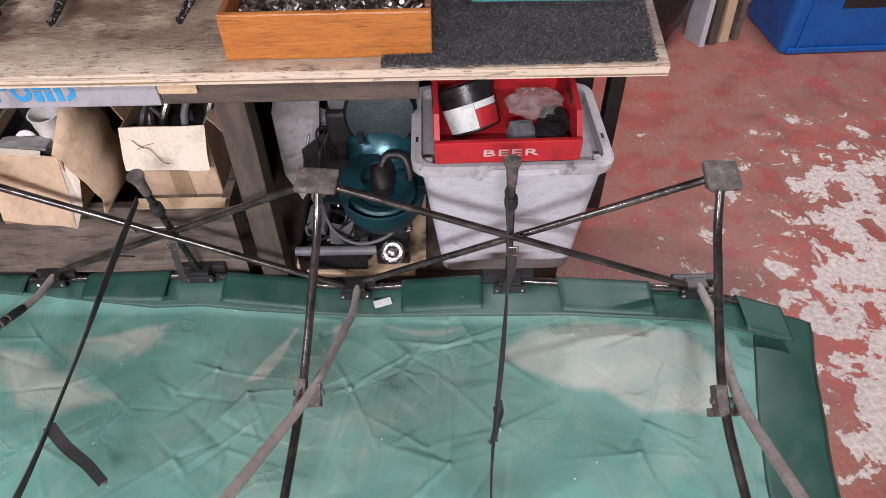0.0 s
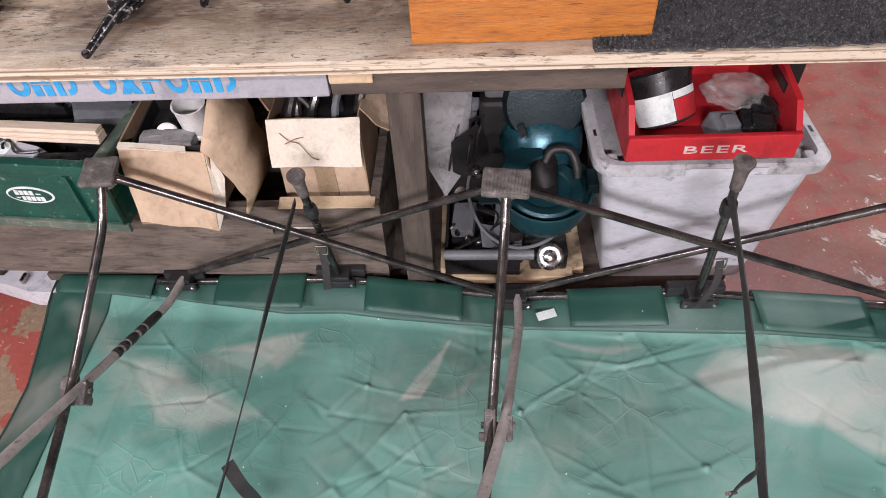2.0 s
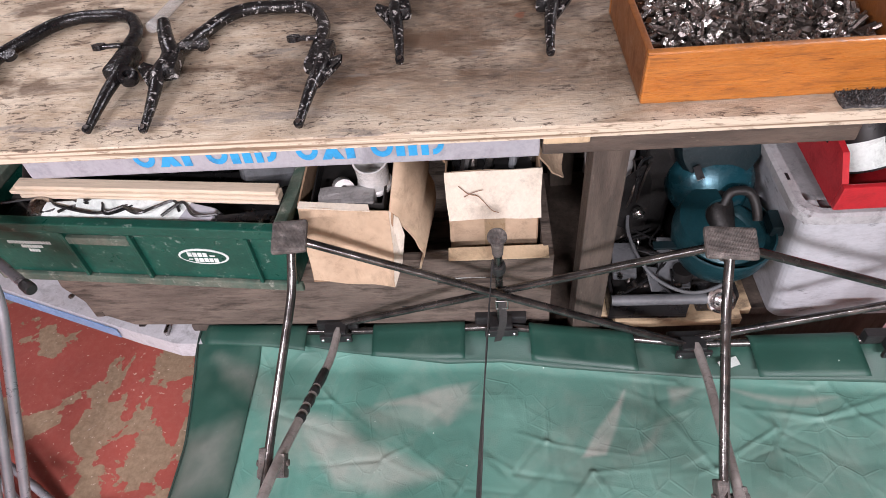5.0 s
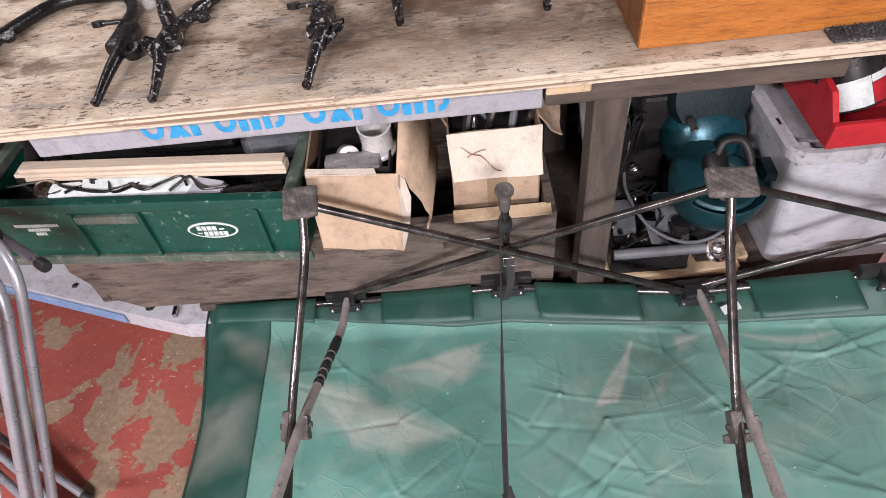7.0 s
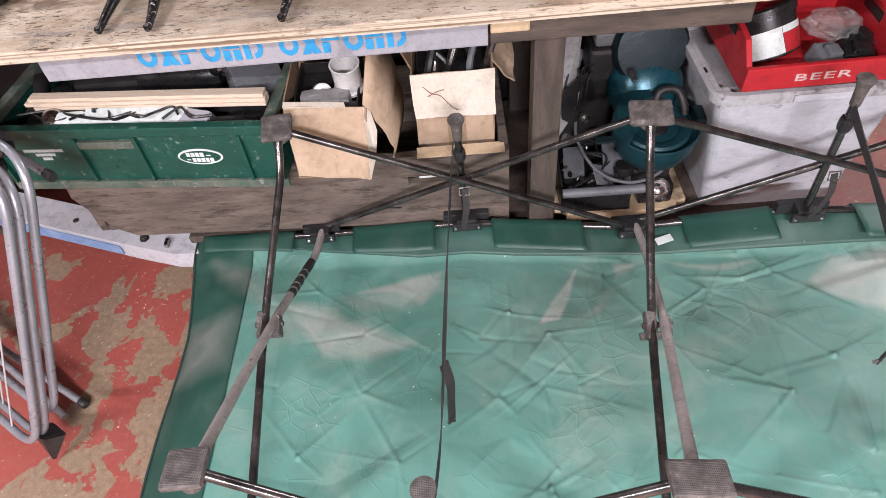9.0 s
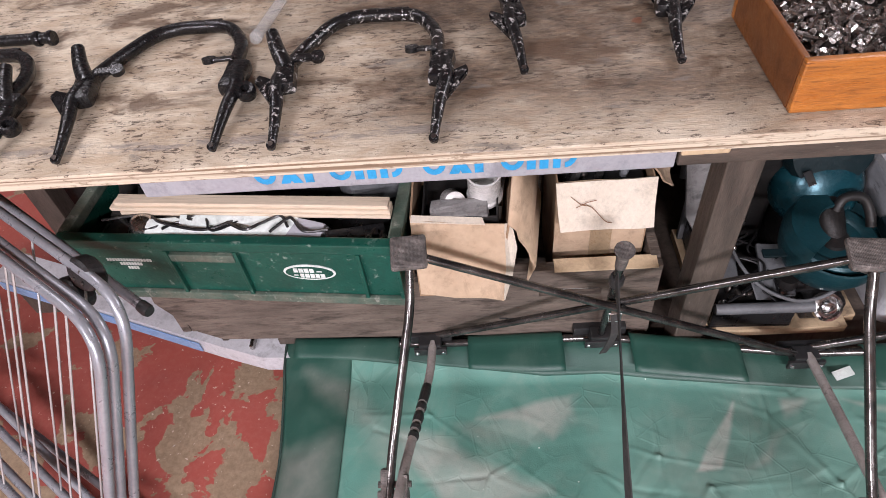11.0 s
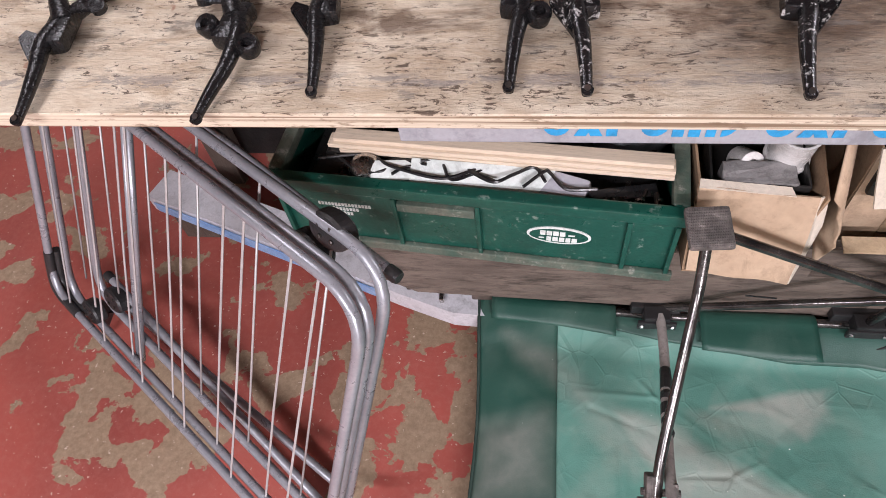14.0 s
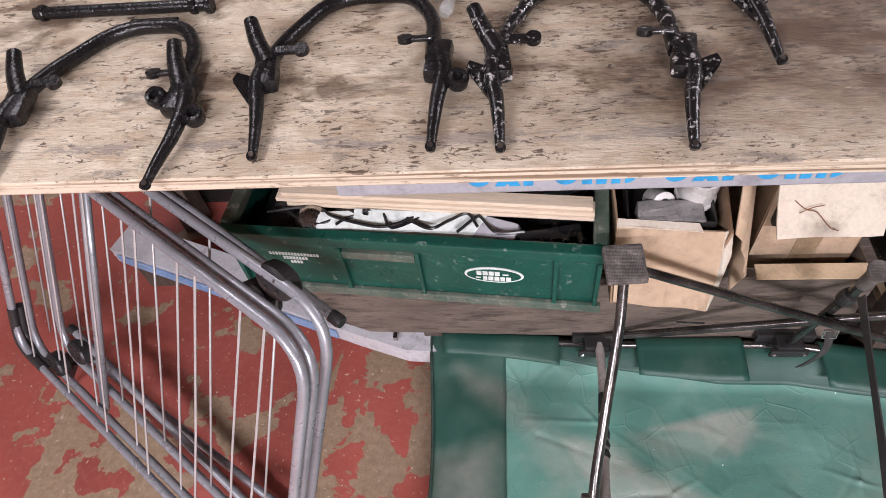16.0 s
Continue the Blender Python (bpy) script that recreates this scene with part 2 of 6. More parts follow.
def knurled(name):
    m, nt, b = nodes_of(name)
    v = coords(nt)
    ws = []
    for d in ("X", "Y"):
        w = nt.nodes.new("ShaderNodeTexWave")
        w.bands_direction, w.inputs["Scale"].default_value = d, 130
        nt.links.new(v, w.inputs["Vector"])
        ws.append(w.outputs["Fac"])
    h = math_node(nt, "MULTIPLY", ws[0], ws[1])
    n = noise_node(nt, v, 45, 6, 0.7)
    col = mix(nt, ramp(nt, n, 0.4, 0.65), (0.066, 0.058, 0.053), (0.16, 0.14, 0.128))
    col = mix(nt, ramp(nt, n, 0.6, 0.68, 0, 0.7), col, (0.26, 0.23, 0.21))
    nt.links.new(col, b.inputs["Base Color"])
    b.inputs["Roughness"].default_value = 0.7
    bump(nt, b, h, 0.45, 0.002)
    return m


M["rubber"] = knurled("worn_knurled_rubber")
M["clip"] = mat("black_plastic", (0.014, 0.014, 0.015), (0.028, 0.027, 0.027), 0.42, dust=((0.16, 0.15, 0.14), 60, 0.64, 0.5))
M["strap"] = mat("black_webbing", (0.02, 0.02, 0.02), (0.05, 0.047, 0.045), 0.85, fine=500, relief=0.6)
M["chrome"] = mat("chrome", (0.7, 0.7, 0.7), (0.55, 0.55, 0.55), 0.16, 1.0, relief=0.05, grime=0.08)
M["alu"] = mat("silver_lacquered_tube", (0.36, 0.37, 0.40), (0.28, 0.29, 0.315), 0.32, 0.45, relief=0.06, dust=((0.2, 0.19, 0.18), 40, 0.68, 0.5), grime=0.08)
M["wire"] = mat("white_coated_wire", (0.48, 0.465, 0.455), (0.38, 0.365, 0.355), 0.4, 0.2, relief=0.05, grime=0.08)
M["hoop"] = mat("gloss_black_enamel", (0.007, 0.007, 0.008), (0.011, 0.010, 0.010), 0.24, 0.0, scale=14, relief=0.3, spec=0.4, grime=0.0)
M["hoopchip"] = mat("chipped_black_enamel", (0.008, 0.008, 0.009), (0.013, 0.012, 0.012), 0.18, 0.0, scale=14, relief=0.3, dust=((0.55, 0.53, 0.51), 80, 0.56, 0.9), spec=0.5, grime=0.0)
M["crate"] = mat("dark_green_plastic", (0.006, 0.062, 0.044), (0.011, 0.085, 0.060), 0.34, scale=6, dust=((0.24, 0.30, 0.26), 48, 0.60, 0.6), relief=0.15)
M["cratelip"] = mat("dirty_green_plastic", (0.05, 0.10, 0.075), (0.15, 0.16, 0.125), 0.6, scale=14, dust=((0.3, 0.3, 0.26), 40, 0.58, 0.7))
M["white"] = mat("white_print", (0.72, 0.76, 0.73), (0.6, 0.66, 0.62), 0.5, relief=0.03)
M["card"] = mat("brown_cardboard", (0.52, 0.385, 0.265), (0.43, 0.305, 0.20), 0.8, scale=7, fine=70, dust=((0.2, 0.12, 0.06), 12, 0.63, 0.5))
# Darker cardboard copy: shade on inner and side panels is put into its colour.
M["cardshade"] = mat("shaded_cardboard_inside", (0.35, 0.23, 0.14), (0.27, 0.17, 0.10), 0.85, scale=9, fine=80)
M["paper"] = mat("pale_cardboard_flap", (0.70, 0.63, 0.53), (0.62, 0.54, 0.43), 0.75, scale=6, dust=((0.22, 0.15, 0.1), 16, 0.66, 0.8))
M["tape"] = mat("packing_tape", (0.36, 0.26, 0.16), (0.33, 0.24, 0.15), 0.3)
M["oldwood"] = mat("weathered_grey_board", (0.175, 0.137, 0.110), (0.085, 0.065, 0.052), 0.85, scale=5, fine=38, stretch=(1, 5, 5), relief=0.6, dust=((0.035, 0.026, 0.02), 7, 0.53, 0.8), grime=0.65)
M["legwood"] = mat("oily_brown_timber", (0.105, 0.080, 0.064), (0.055, 0.042, 0.034), 0.55, scale=6, fine=70, stretch=(6, 6, 1), dust=((0.26, 0.22, 0.18), 20, 0.62, 0.5))
M["beam"] = mat("oily_brown_rail", (0.12, 0.09, 0.07), (0.055, 0.042, 0.034), 0.6, scale=5, fine=70, stretch=(1, 6, 6), dust=((0.3, 0.26, 0.2), 14, 0.62, 0.5))
M["pine"] = mat("pale_pine", (0.74, 0.62, 0.48), (0.64, 0.52, 0.39), 0.6, scale=5, fine=60, stretch=(1, 14, 14), relief=0.15)
M["boardply"] = mat("stained_plywood_offcut", (0.62, 0.47, 0.30), (0.50, 0.37, 0.23), 0.7, scale=7, dust=((0.1, 0.07, 0.05), 9, 0.6, 0.7))
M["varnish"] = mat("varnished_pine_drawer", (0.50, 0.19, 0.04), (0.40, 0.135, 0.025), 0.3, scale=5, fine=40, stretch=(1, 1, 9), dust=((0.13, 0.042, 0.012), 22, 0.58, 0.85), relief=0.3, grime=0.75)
# Darker copy of the varnish, for the box's sides and base and a scrawl.
M["varnishdark"] = mat("darker_varnished_pine", (0.24, 0.085, 0.022), (0.16, 0.055, 0.015), 0.4, scale=9)
M["nut"] = mat("bright_steel_fitting", (0.55, 0.53, 0.51), (0.30, 0.28, 0.26), 0.24, 1.0, scale=60)
M["nutdark"] = mat("oiled_steel_fitting", (0.10, 0.09, 0.085), (0.2, 0.17, 0.15), 0.35, 0.9, scale=60)
M["mat"] = mat("grey_carpet_pile", (0.085, 0.084, 0.086), (0.04, 0.04, 0.042), 1.0, scale=60, fine=320, relief=1.0, dust=((0.30, 0.295, 0.29), 170, 0.54, 0.7))
M["board"] = mat("pale_grey_printed_board", (0.40, 0.40, 0.43), (0.34, 0.34, 0.37), 0.4, scale=4, relief=0.03)
M["blue"] = mat("sky_blue_print", (0.035, 0.34, 0.66), (0.03, 0.30, 0.60), 0.4, relief=0.02)
M["bin"] = mat("grey_plastic_bin", (0.55, 0.56, 0.59), (0.50, 0.51, 0.535), 0.48, scale=5, fine=60, stretch=(1, 1, 2.2), dust=((0.09, 0.09, 0.095), 14, 0.61, 0.7), relief=0.15, grime=0.32)
M["binlip"] = mat("grimy_grey_plastic_rim", (0.5, 0.5, 0.51), (0.37, 0.36, 0.36), 0.5, scale=12, dust=((0.10, 0.09, 0.085), 22, 0.6, 0.8))
M["red"] = mat("red_plastic", (0.50, 0.022, 0.03), (0.42, 0.016, 0.024), 0.38, scale=6, relief=0.08, dust=((0.3, 0.12, 0.1), 35, 0.7, 0.5))
M["faded"] = mat("faded_white_print", (0.68, 0.56, 0.54), (0.58, 0.40, 0.38), 0.5, scale=40, dust=((0.45, 0.05, 0.05), 60, 0.6, 0.8))
M["black"] = mat("black_plastic_tub", (0.010, 0.010, 0.011), (0.022, 0.021, 0.021), 0.3, relief=0.08)
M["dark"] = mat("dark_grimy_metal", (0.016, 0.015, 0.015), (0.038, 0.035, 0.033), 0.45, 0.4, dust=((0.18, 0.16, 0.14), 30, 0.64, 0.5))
M["grey"] = mat("grey_plastic", (0.16, 0.165, 0.175), (0.11, 0.115, 0.12), 0.5, dust=((0.3, 0.28, 0.26), 30, 0.64, 0.4))
M["film"] = mat("crumpled_clear_film", (0.55, 0.53, 0.5), (0.4, 0.39, 0.37), 0.15, scale=20, fine=45, relief=0.9, alpha=0.24)
M["clear"] = mat("clear_plastic_tube", (0.7, 0.7, 0.68), (0.6, 0.6, 0.58), 0.12, alpha=0.35)
M["tealpaint"] = mat("metallic_teal_paint", (0.008, 0.058, 0.078), (0.012, 0.080, 0.104), 0.25, 0.4, scale=7, relief=0.1, dust=((0.11, 0.13, 0.13), 24, 0.62, 0.6), grime=0.8)
M["tealguard"] = mat("dull_teal_guard_paint", (0.007, 0.042, 0.053), (0.011, 0.056, 0.068), 0.38, 0.25, scale=9, dust=((0.10, 0.13, 0.13), 24, 0.64, 0.5))
M["panelgrey"] = mat("dirty_pale_grey_plastic", (0.26, 0.25, 0.245), (0.16, 0.155, 0.15), 0.5, grime=0.8)
M["tealdark"] = mat("dull_dark_teal_casting", (0.005, 0.016, 0.020), (0.010, 0.025, 0.030), 0.42, 0.3, scale=9, dust=((0.14, 0.14, 0.13), 22, 0.62, 0.5))
M["porcelain"] = mat("white_glazed_ceramic", (0.72, 0.71, 0.69), (0.6, 0.58, 0.55), 0.25, scale=12, dust=((0.3, 0.25, 0.2), 30, 0.64, 0.5))
M["galv"] = mat("pale_galvanised_steel", (0.62, 0.62, 0.65), (0.52, 0.51, 0.53), 0.42, 0.1, scale=8, dust=((0.22, 0.2, 0.19), 30, 0.64, 0.5))
M["bluefilm"] = mat("blue_protective_film", (0.16, 0.30, 0.55), (0.30, 0.42, 0.62), 0.4, scale=16)
M["bluecrate"] = mat("bright_blue_plastic", (0.008, 0.14, 0.52), (0.006, 0.11, 0.44), 0.4, scale=4, relief=0.05)
M["bag"] = mat("black_polythene_bag", (0.012, 0.012, 0.013), (0.02, 0.02, 0.021), 0.22, fine=35, relief=0.9)
M["tealbox"] = mat("pale_teal_folder", (0.10, 0.36, 0.36), (0.08, 0.30, 0.31), 0.45)
M["seam"] = mat("dark_piping", (0.012, 0.03, 0.022), (0.02, 0.045, 0.034), 0.8)


# ---- building helpers ----
def part(name, bm, material, parent=None, label="", smooth=False):
    """One mesh object; its points are given in the parent's space."""
    me = bpy.data.meshes.new(name)
    if smooth:
        for e in bm.edges:
            e.smooth = e.calc_face_angle(0.0) < 0.75
    bm.to_mesh(me)
    bm.free()
    me.materials.append(material)
    if smooth:
        for p in me.polygons:
            p.use_smooth = True
    ob = new(name, me)
    if parent is not None:
        ob.parent = parent
    if label:
        ob["label"] = label
    return ob


def thing(name, m, label, category, group="", kind=""):
    ob = new(name)
    ob.matrix_basis = m
    ob.empty_display_size = 0.05
    return tagged(ob, label, category, group, kind)


def block(x0, x1, y0, y1, z0, z1, bevel=0.003, taper=0.0, bm=None, m=None):
    own = bm is None
    b = bmesh.new()
    bmesh.ops.create_cube(b, size=1)
    for v in b.verts:
        k = 1 - taper if v.co.z < 0 else 1
        v.co = Vector(((x0 + x1) / 2 + v.co.x * (x1 - x0) * k, (y0 + y1) / 2 + v.co.y * (y1 - y0) * k, (z0 + z1) / 2 + v.co.z * (z1 - z0)))
    if bevel:
        bmesh.ops.bevel(b, geom=b.edges[:], offset=bevel, segments=2, affect="EDGES", profile=0.6)
    if m is not None:
        bmesh.ops.transform(b, matrix=m, verts=b.verts)
    return b if own else join(bm, b)


def join(bm, other):
    me = bpy.data.meshes.new("tmp")
    other.to_mesh(me)
    other.free()
    bm.from_mesh(me)
    bpy.data.meshes.remove(me)
    return bm


def rounded(pts, radius, seg=5):
    """The polyline with its corners turned into arcs."""
    pts = [Vector(p) for p in pts]
    out = [pts[0]]
    for a, b, c in zip(pts, pts[1:], pts[2:]):
        r = min(radius, (a - b).length * 0.45, (c - b).length * 0.45)
        p, q = b + (a - b).normalized() * r, b + (c - b).normalized() * r
        for i in range(seg + 1):
            t = i / seg
            out.append(p.lerp(b, t).lerp(b.lerp(q, t), t))
    return out + [pts[-1]]


def tube(pts, r, sides=10, closed=False, bm=None, radii=None, flat=1.0):
    bm = bm or bmesh.new()
    pts = [Vector(p) for p in pts]
    n = len(pts)
    rings, up = [], None
    for i, p in enumerate(pts):
        a = pts[i - 1] if (i or closed) else p
        c = pts[(i + 1) % n] if (i < n - 1 or closed) else p
        d = (c - a).normalized()
        if up is None:
            up = d.orthogonal().normalized() if abs(d.z) > 0.95 else Vector((0, 0, 1))
        side = d.cross(up).normalized()
        up = side.cross(d).normalized()
        rr = radii[i] if radii else r
        rings.append([bm.verts.new(p + (side * math.cos(2 * math.pi * k / sides) + up * math.sin(2 * math.pi * k / sides) * flat) * rr) for k in range(sides)])
    pairs = list(zip(rings, rings[1:])) + ([(rings[-1], rings[0])] if closed else [])
    for u, w in pairs:
        for k in range(sides):
            bm.faces.new((u[k], u[(k + 1) % sides], w[(k + 1) % sides], w[k]))
    if not closed:
        bm.faces.new(rings[0][::-1])
        bm.faces.new(rings[-1])
    bmesh.ops.recalc_face_normals(bm, faces=bm.faces[:])
    return bm


def lathe(profile, sides=28, m=None, bm=None):
    """A turned body: (radius, height) pairs round z."""
    b = bmesh.new()
    rings = [[b.verts.new((r * math.cos(2 * math.pi * k / sides), r * math.sin(2 * math.pi * k / sides), z)) for k in range(sides)] for r, z in profile]
    for u, w in zip(rings, rings[1:]):
        for k in range(sides):
            b.faces.new((u[k], u[(k + 1) % sides], w[(k + 1) % sides], w[k]))
    b.faces.new(rings[0][::-1])
    b.faces.new(rings[-1])
    bmesh.ops.recalc_face_normals(b, faces=b.faces[:])
    if m is not None:
        bmesh.ops.transform(b, matrix=m, verts=b.verts)
    return b if bm is None else join(bm, b)


def ribbon(pts, width, thick, across, bm=None):
    """A strap along pts; across is the way of its width, one for all points or one for each."""
    bm = bm or bmesh.new()
    pts = [Vector(p) for p in pts]
    rows = []
    for i, p in enumerate(pts):
        d = (pts[min(i + 1, len(pts) - 1)] - pts[max(i - 1, 0)]).normalized()
        w = Vector(across[i] if isinstance(across, list) else across)
        w = (w - d * w.dot(d)).normalized()
        nrm = d.cross(w) * thick / 2
        w = w * width / 2
        rows.append([bm.verts.new(p + s) for s in (w + nrm, -w + nrm, -w - nrm, w - nrm)])
    for u, w in zip(rows, rows[1:]):
        for k in range(4):
            bm.faces.new((u[k], u[(k + 1) % 4], w[(k + 1) % 4], w[k]))
    bm.faces.new(rows[0][::-1])
    bm.faces.new(rows[-1])
    bmesh.ops.recalc_face_normals(bm, faces=bm.faces[:])
    return bm


def curve_pts(pts, n=24):
    """A smooth line through pts."""
    pts = [Vector(p) for p in pts]
    ext = [pts[0] * 2 - pts[1]] + pts + [pts[-1] * 2 - pts[-2]]
    out = []
    seg = max(2, n // (len(pts) - 1))
    for i in range(1, len(ext) - 2):
        p0, p1, p2, p3 = ext[i - 1:i + 3]
        for k in range(seg):
            t = k / seg
            out.append(0.5 * (2 * p1 + (p2 - p0) * t + (2 * p0 - 5 * p1 + 4 * p2 - p3) * t * t + (3 * p1 - p0 - 3 * p2 + p3) * t ** 3))
    return out + [pts[-1]]


# ---- the room ----
def room():
    bm = bmesh.new()
    bmesh.ops.create_grid(bm, x_segments=60, y_segments=60, size=1)
    for v in bm.verts:
        v.co = Vector((v.co.x * 5.0 - 0.3, v.co.y * 4.2 + 0.8, 0.0))
        v.co.z = 0.003 * noise.noise(v.co * 2.5)
    tagged(part("floor", bm, M["floor"]), "concrete floor with worn, flaking red paint", "floor", kind="structure")
    for nm, b in (("wall_north", (-5.4, 4.8, 4.9, 5.05)), ("wall_south", (-5.4, 4.8, -3.5, -3.35)), ("wall_east", (4.65, 4.8, -3.35, 4.9)), ("wall_west", (-5.4, -5.25, -3.35, 4.9))):
        tagged(part(nm, block(b[0], b[1], b[2], b[3], -0.02, 2.8, 0), M["plaster"]), "plain painted workshop wall", "wall", kind="structure")
    tagged(part("ceiling", block(-5.4, 4.8, -3.5, 5.05, 2.8, 2.9, 0), M["plaster"]), "plain pale workshop ceiling", "ceiling", kind="structure")


room()


# ---- the bench ----
def workbench():
    t = thing("workbench", pose(-0.75, 2.05, 0), "heavy timber workbench with a worn, oil-stained plywood top", "workbench")
    o = Vector((-0.75, 2.05, 0))
    # plywood sheet, its ends cut out of square
    bm = bmesh.new()
    corners = [(-2.62, 1.70), (0.45, 1.70), (0.545, 2.45), (-2.66, 2.45)]
    lo = [bm.verts.new(Vector((x, y, 0.838)) - o) for x, y in corners]
    hi = [bm.verts.new(Vector((x, y, 0.862)) - o) for x, y in corners]
    bm.faces.new(lo[::-1])
    top = bm.faces.new(hi)
    for i in range(4):
        bm.faces.new((lo[i], lo[(i + 1) % 4], hi[(i + 1) % 4], hi[i]))
    bmesh.ops.bevel(bm, geom=[e for e in bm.edges if all(v in hi for v in e.verts)], offset=0.002, segments=1, affect="EDGES")
    ob = part("benchtop", bm, M["ply"], t, "worn plywood sheet with pale layered edges")
    ob.data.materials.append(M["edge"])
    for p in ob.data.polygons:
        if abs(p.normal.z) < 0.5:
            p.material_index = 1

    def bl(nm, x0, x1, y0, y1, z0, z1, mt, lab=""):
        part(nm, block(x0 - o.x, x1 - o.x, y0 - o.y, y1 - o.y, z0, z1, 0.004), M[mt], t, lab)

    bl("front_rail", -0.548, -0.03, 1.745, 1.79, 0.768, 0.837, "beam", "grimy brown timber rail")
    bl("rail_block", -0.548, -0.47, 1.738, 1.744, 0.795, 0.836, "boardply", "pale timber offcut")
    bl("front_rail", -1.96, -0.552, 1.86, 1.90, 0.77, 0.837, "beam")
    bl("back_rail", -2.2, 0.5, 2.38, 2.42, 0.75, 0.837, "beam")
    # Unseen board, added to darken the space behind and stop light from the back.
    bl("back_board", -2.25, 0.512, 2.425, 2.44, 0.0, 0.836, "dark", "added dark board keeping the space under the bench dark")
    bl("leg", -0.456, -0.392, 1.765, 1.83, 0.0, 0.767, "legwood")
    bl("leg", -2.2, -2.135, 2.3, 2.37, 0.0, 0.749, "legwood")
    bl("leg", -0.456, -0.392, 2.3, 2.37, 0.0, 0.837, "legwood")
    bl("leg", 0.515, 0.56, 2.26, 2.31, 0.0, 0.837, "dark", "dark steel leg")
    bl("brace", 0.05, 0.5, 2.27, 2.30, 0.74, 0.78, "beam")
    bl("lower_shelf", -1.40, 0.345, 1.835, 2.36, 0.165, 0.19, "legwood", "dark oily lower shelf board")
    bl("shelf_bearer", -0.39, 0.34, 1.85, 1.89, 0.0, 0.164, "legwood")
    bl("shelf_bearer", -1.40, -0.46, 1.85, 1.89, 0.0, 0.164, "legwood")


workbench()


# ---- printed board tucked under the bench front ----
def printed_board():
    t = thing("printed_board", pose(-1.0, 1.745, 0.765), "pale grey board with sky-blue lettering shapes under the bench edge", "sign board")
    part("panel", block(-0.46, 0.448, 0, 0.105, 0.0, 0.072, 0.004), M["board"], t)
    # two rows of plain blue shapes: rings, hourglasses, bars and half rings
    w, h, z0, p = 0.039, 0.047, 0.016, 0.0432

    def ring(bm, x, a0, a1, n=20, k=0.5):
        rows = []
        for i in range(n + 1):
            a = math.radians(a0 + (a1 - a0) * i / n)
            rows.append([bm.verts.new((x + w / 2 + w / 2 * q * math.cos(a), -0.0012, z0 + h / 2 + h / 2 * q * math.sin(a))) for q in (1.0, k)])
        for u, v in zip(rows, rows[1:]):
            bm.faces.new((u[0], v[0], v[1], u[1]))

    def bar(bm, x, x0, x1, y0, y1):
        block(x + w * x0, x + w * x1, -0.0015, -0.0002, z0 + h * y0, z0 + h * y1, 0, bm=bm)

    for wx in (-0.257, 0.031):
        for i in range(6):
            x = wx + i * p
            bm = bmesh.new()
            if i in (0, 3):
                ring(bm, x, 0, 360)
            elif i == 1:
                for q in (((0, 0), (0.42, 0), (1, 1), (0.58, 1)), ((0, 1), (0.42, 1), (0.5, 0.86), (0.29, 0.5)), ((1, 0), (0.58, 0), (0.5, 0.14), (0.71, 0.5))):
                    bm.faces.new([bm.verts.new((x + w * a, -0.0014, z0 + h * c)) for a, c in q])
            elif i == 5:
                bar(bm, x, 0, 0.32, 0, 1)
                ring(bm, x, -90, 90, 12)
            else:
                bar(bm, x, 0, 0.92, 0.56, 1)
                bar(bm, x, 0, 0.38, 0, 0.48)
                if i == 4:
                    bar(bm, x, 0.54, 0.92, 0, 0.48)
            part("print_mark", bm, M["blue"], t)


printed_board()


# ---- the upturned camp bed ----
def rail_y(x):
    return float(np.interp(x, [-1.40, -1.0, -0.62, -0.2, 0.15, 0.60, 0.95], [1.835, 1.797, 1.788, 1.712, 1.656, 1.605, 1.52]))


def rail_z(x):
    return float(np.interp(x, [-1.40, -1.0, -0.62, -0.2, 0.15, 0.60, 0.95], [0.182, 0.212, 0.226, 0.244, 0.326, 0.332, 0.275]))


def bed_z(x):
    return float(np.interp(x, [-1.40, -1.2, -0.5, -0.2, 0.1, 0.3, 0.6, 0.95], [0.158, 0.16, 0.174, 0.208, 0.25, 0.278, 0.285, 0.262]))


def folded_sheet(step, height, seed):
    """Height over a crumpled sheet: flat facets between scattered peaks."""
    rr = random.Random(seed)
    nx, ny = int(2.7 / step) + 2, int(1.3 / step) + 2
    pts = [(-1.6 + (i + rr.uniform(-0.42, 0.42)) * step, 0.65 + (j + rr.uniform(-0.42, 0.42)) * step, rr.choice((-1, 1)) * rr.uniform(0.3, 1) * height) for i in range(nx) for j in range(ny)]
    tri = []
    for i in range(nx - 1):
        for j in range(ny - 1):
            a, b, c, d = i * ny + j, (i + 1) * ny + j, (i + 1) * ny + j + 1, i * ny + j + 1
            tri += [(a, b, c), (a, c, d)] if rr.random() < 0.5 else [(a, b, d), (b, c, d)]
    tree = BVHTree.FromPolygons(pts, tri)

    def at(x, y):
        hit = tree.ray_cast(Vector((x, y, 1)), Vector((0, 0, -1)))[0]
        return hit.z if hit else 0.0
    return at


FOLDS_BIG, FOLDS_SMALL = folded_sheet(0.17, 0.0075, 5), folded_sheet(0.06, 0.0026, 9)


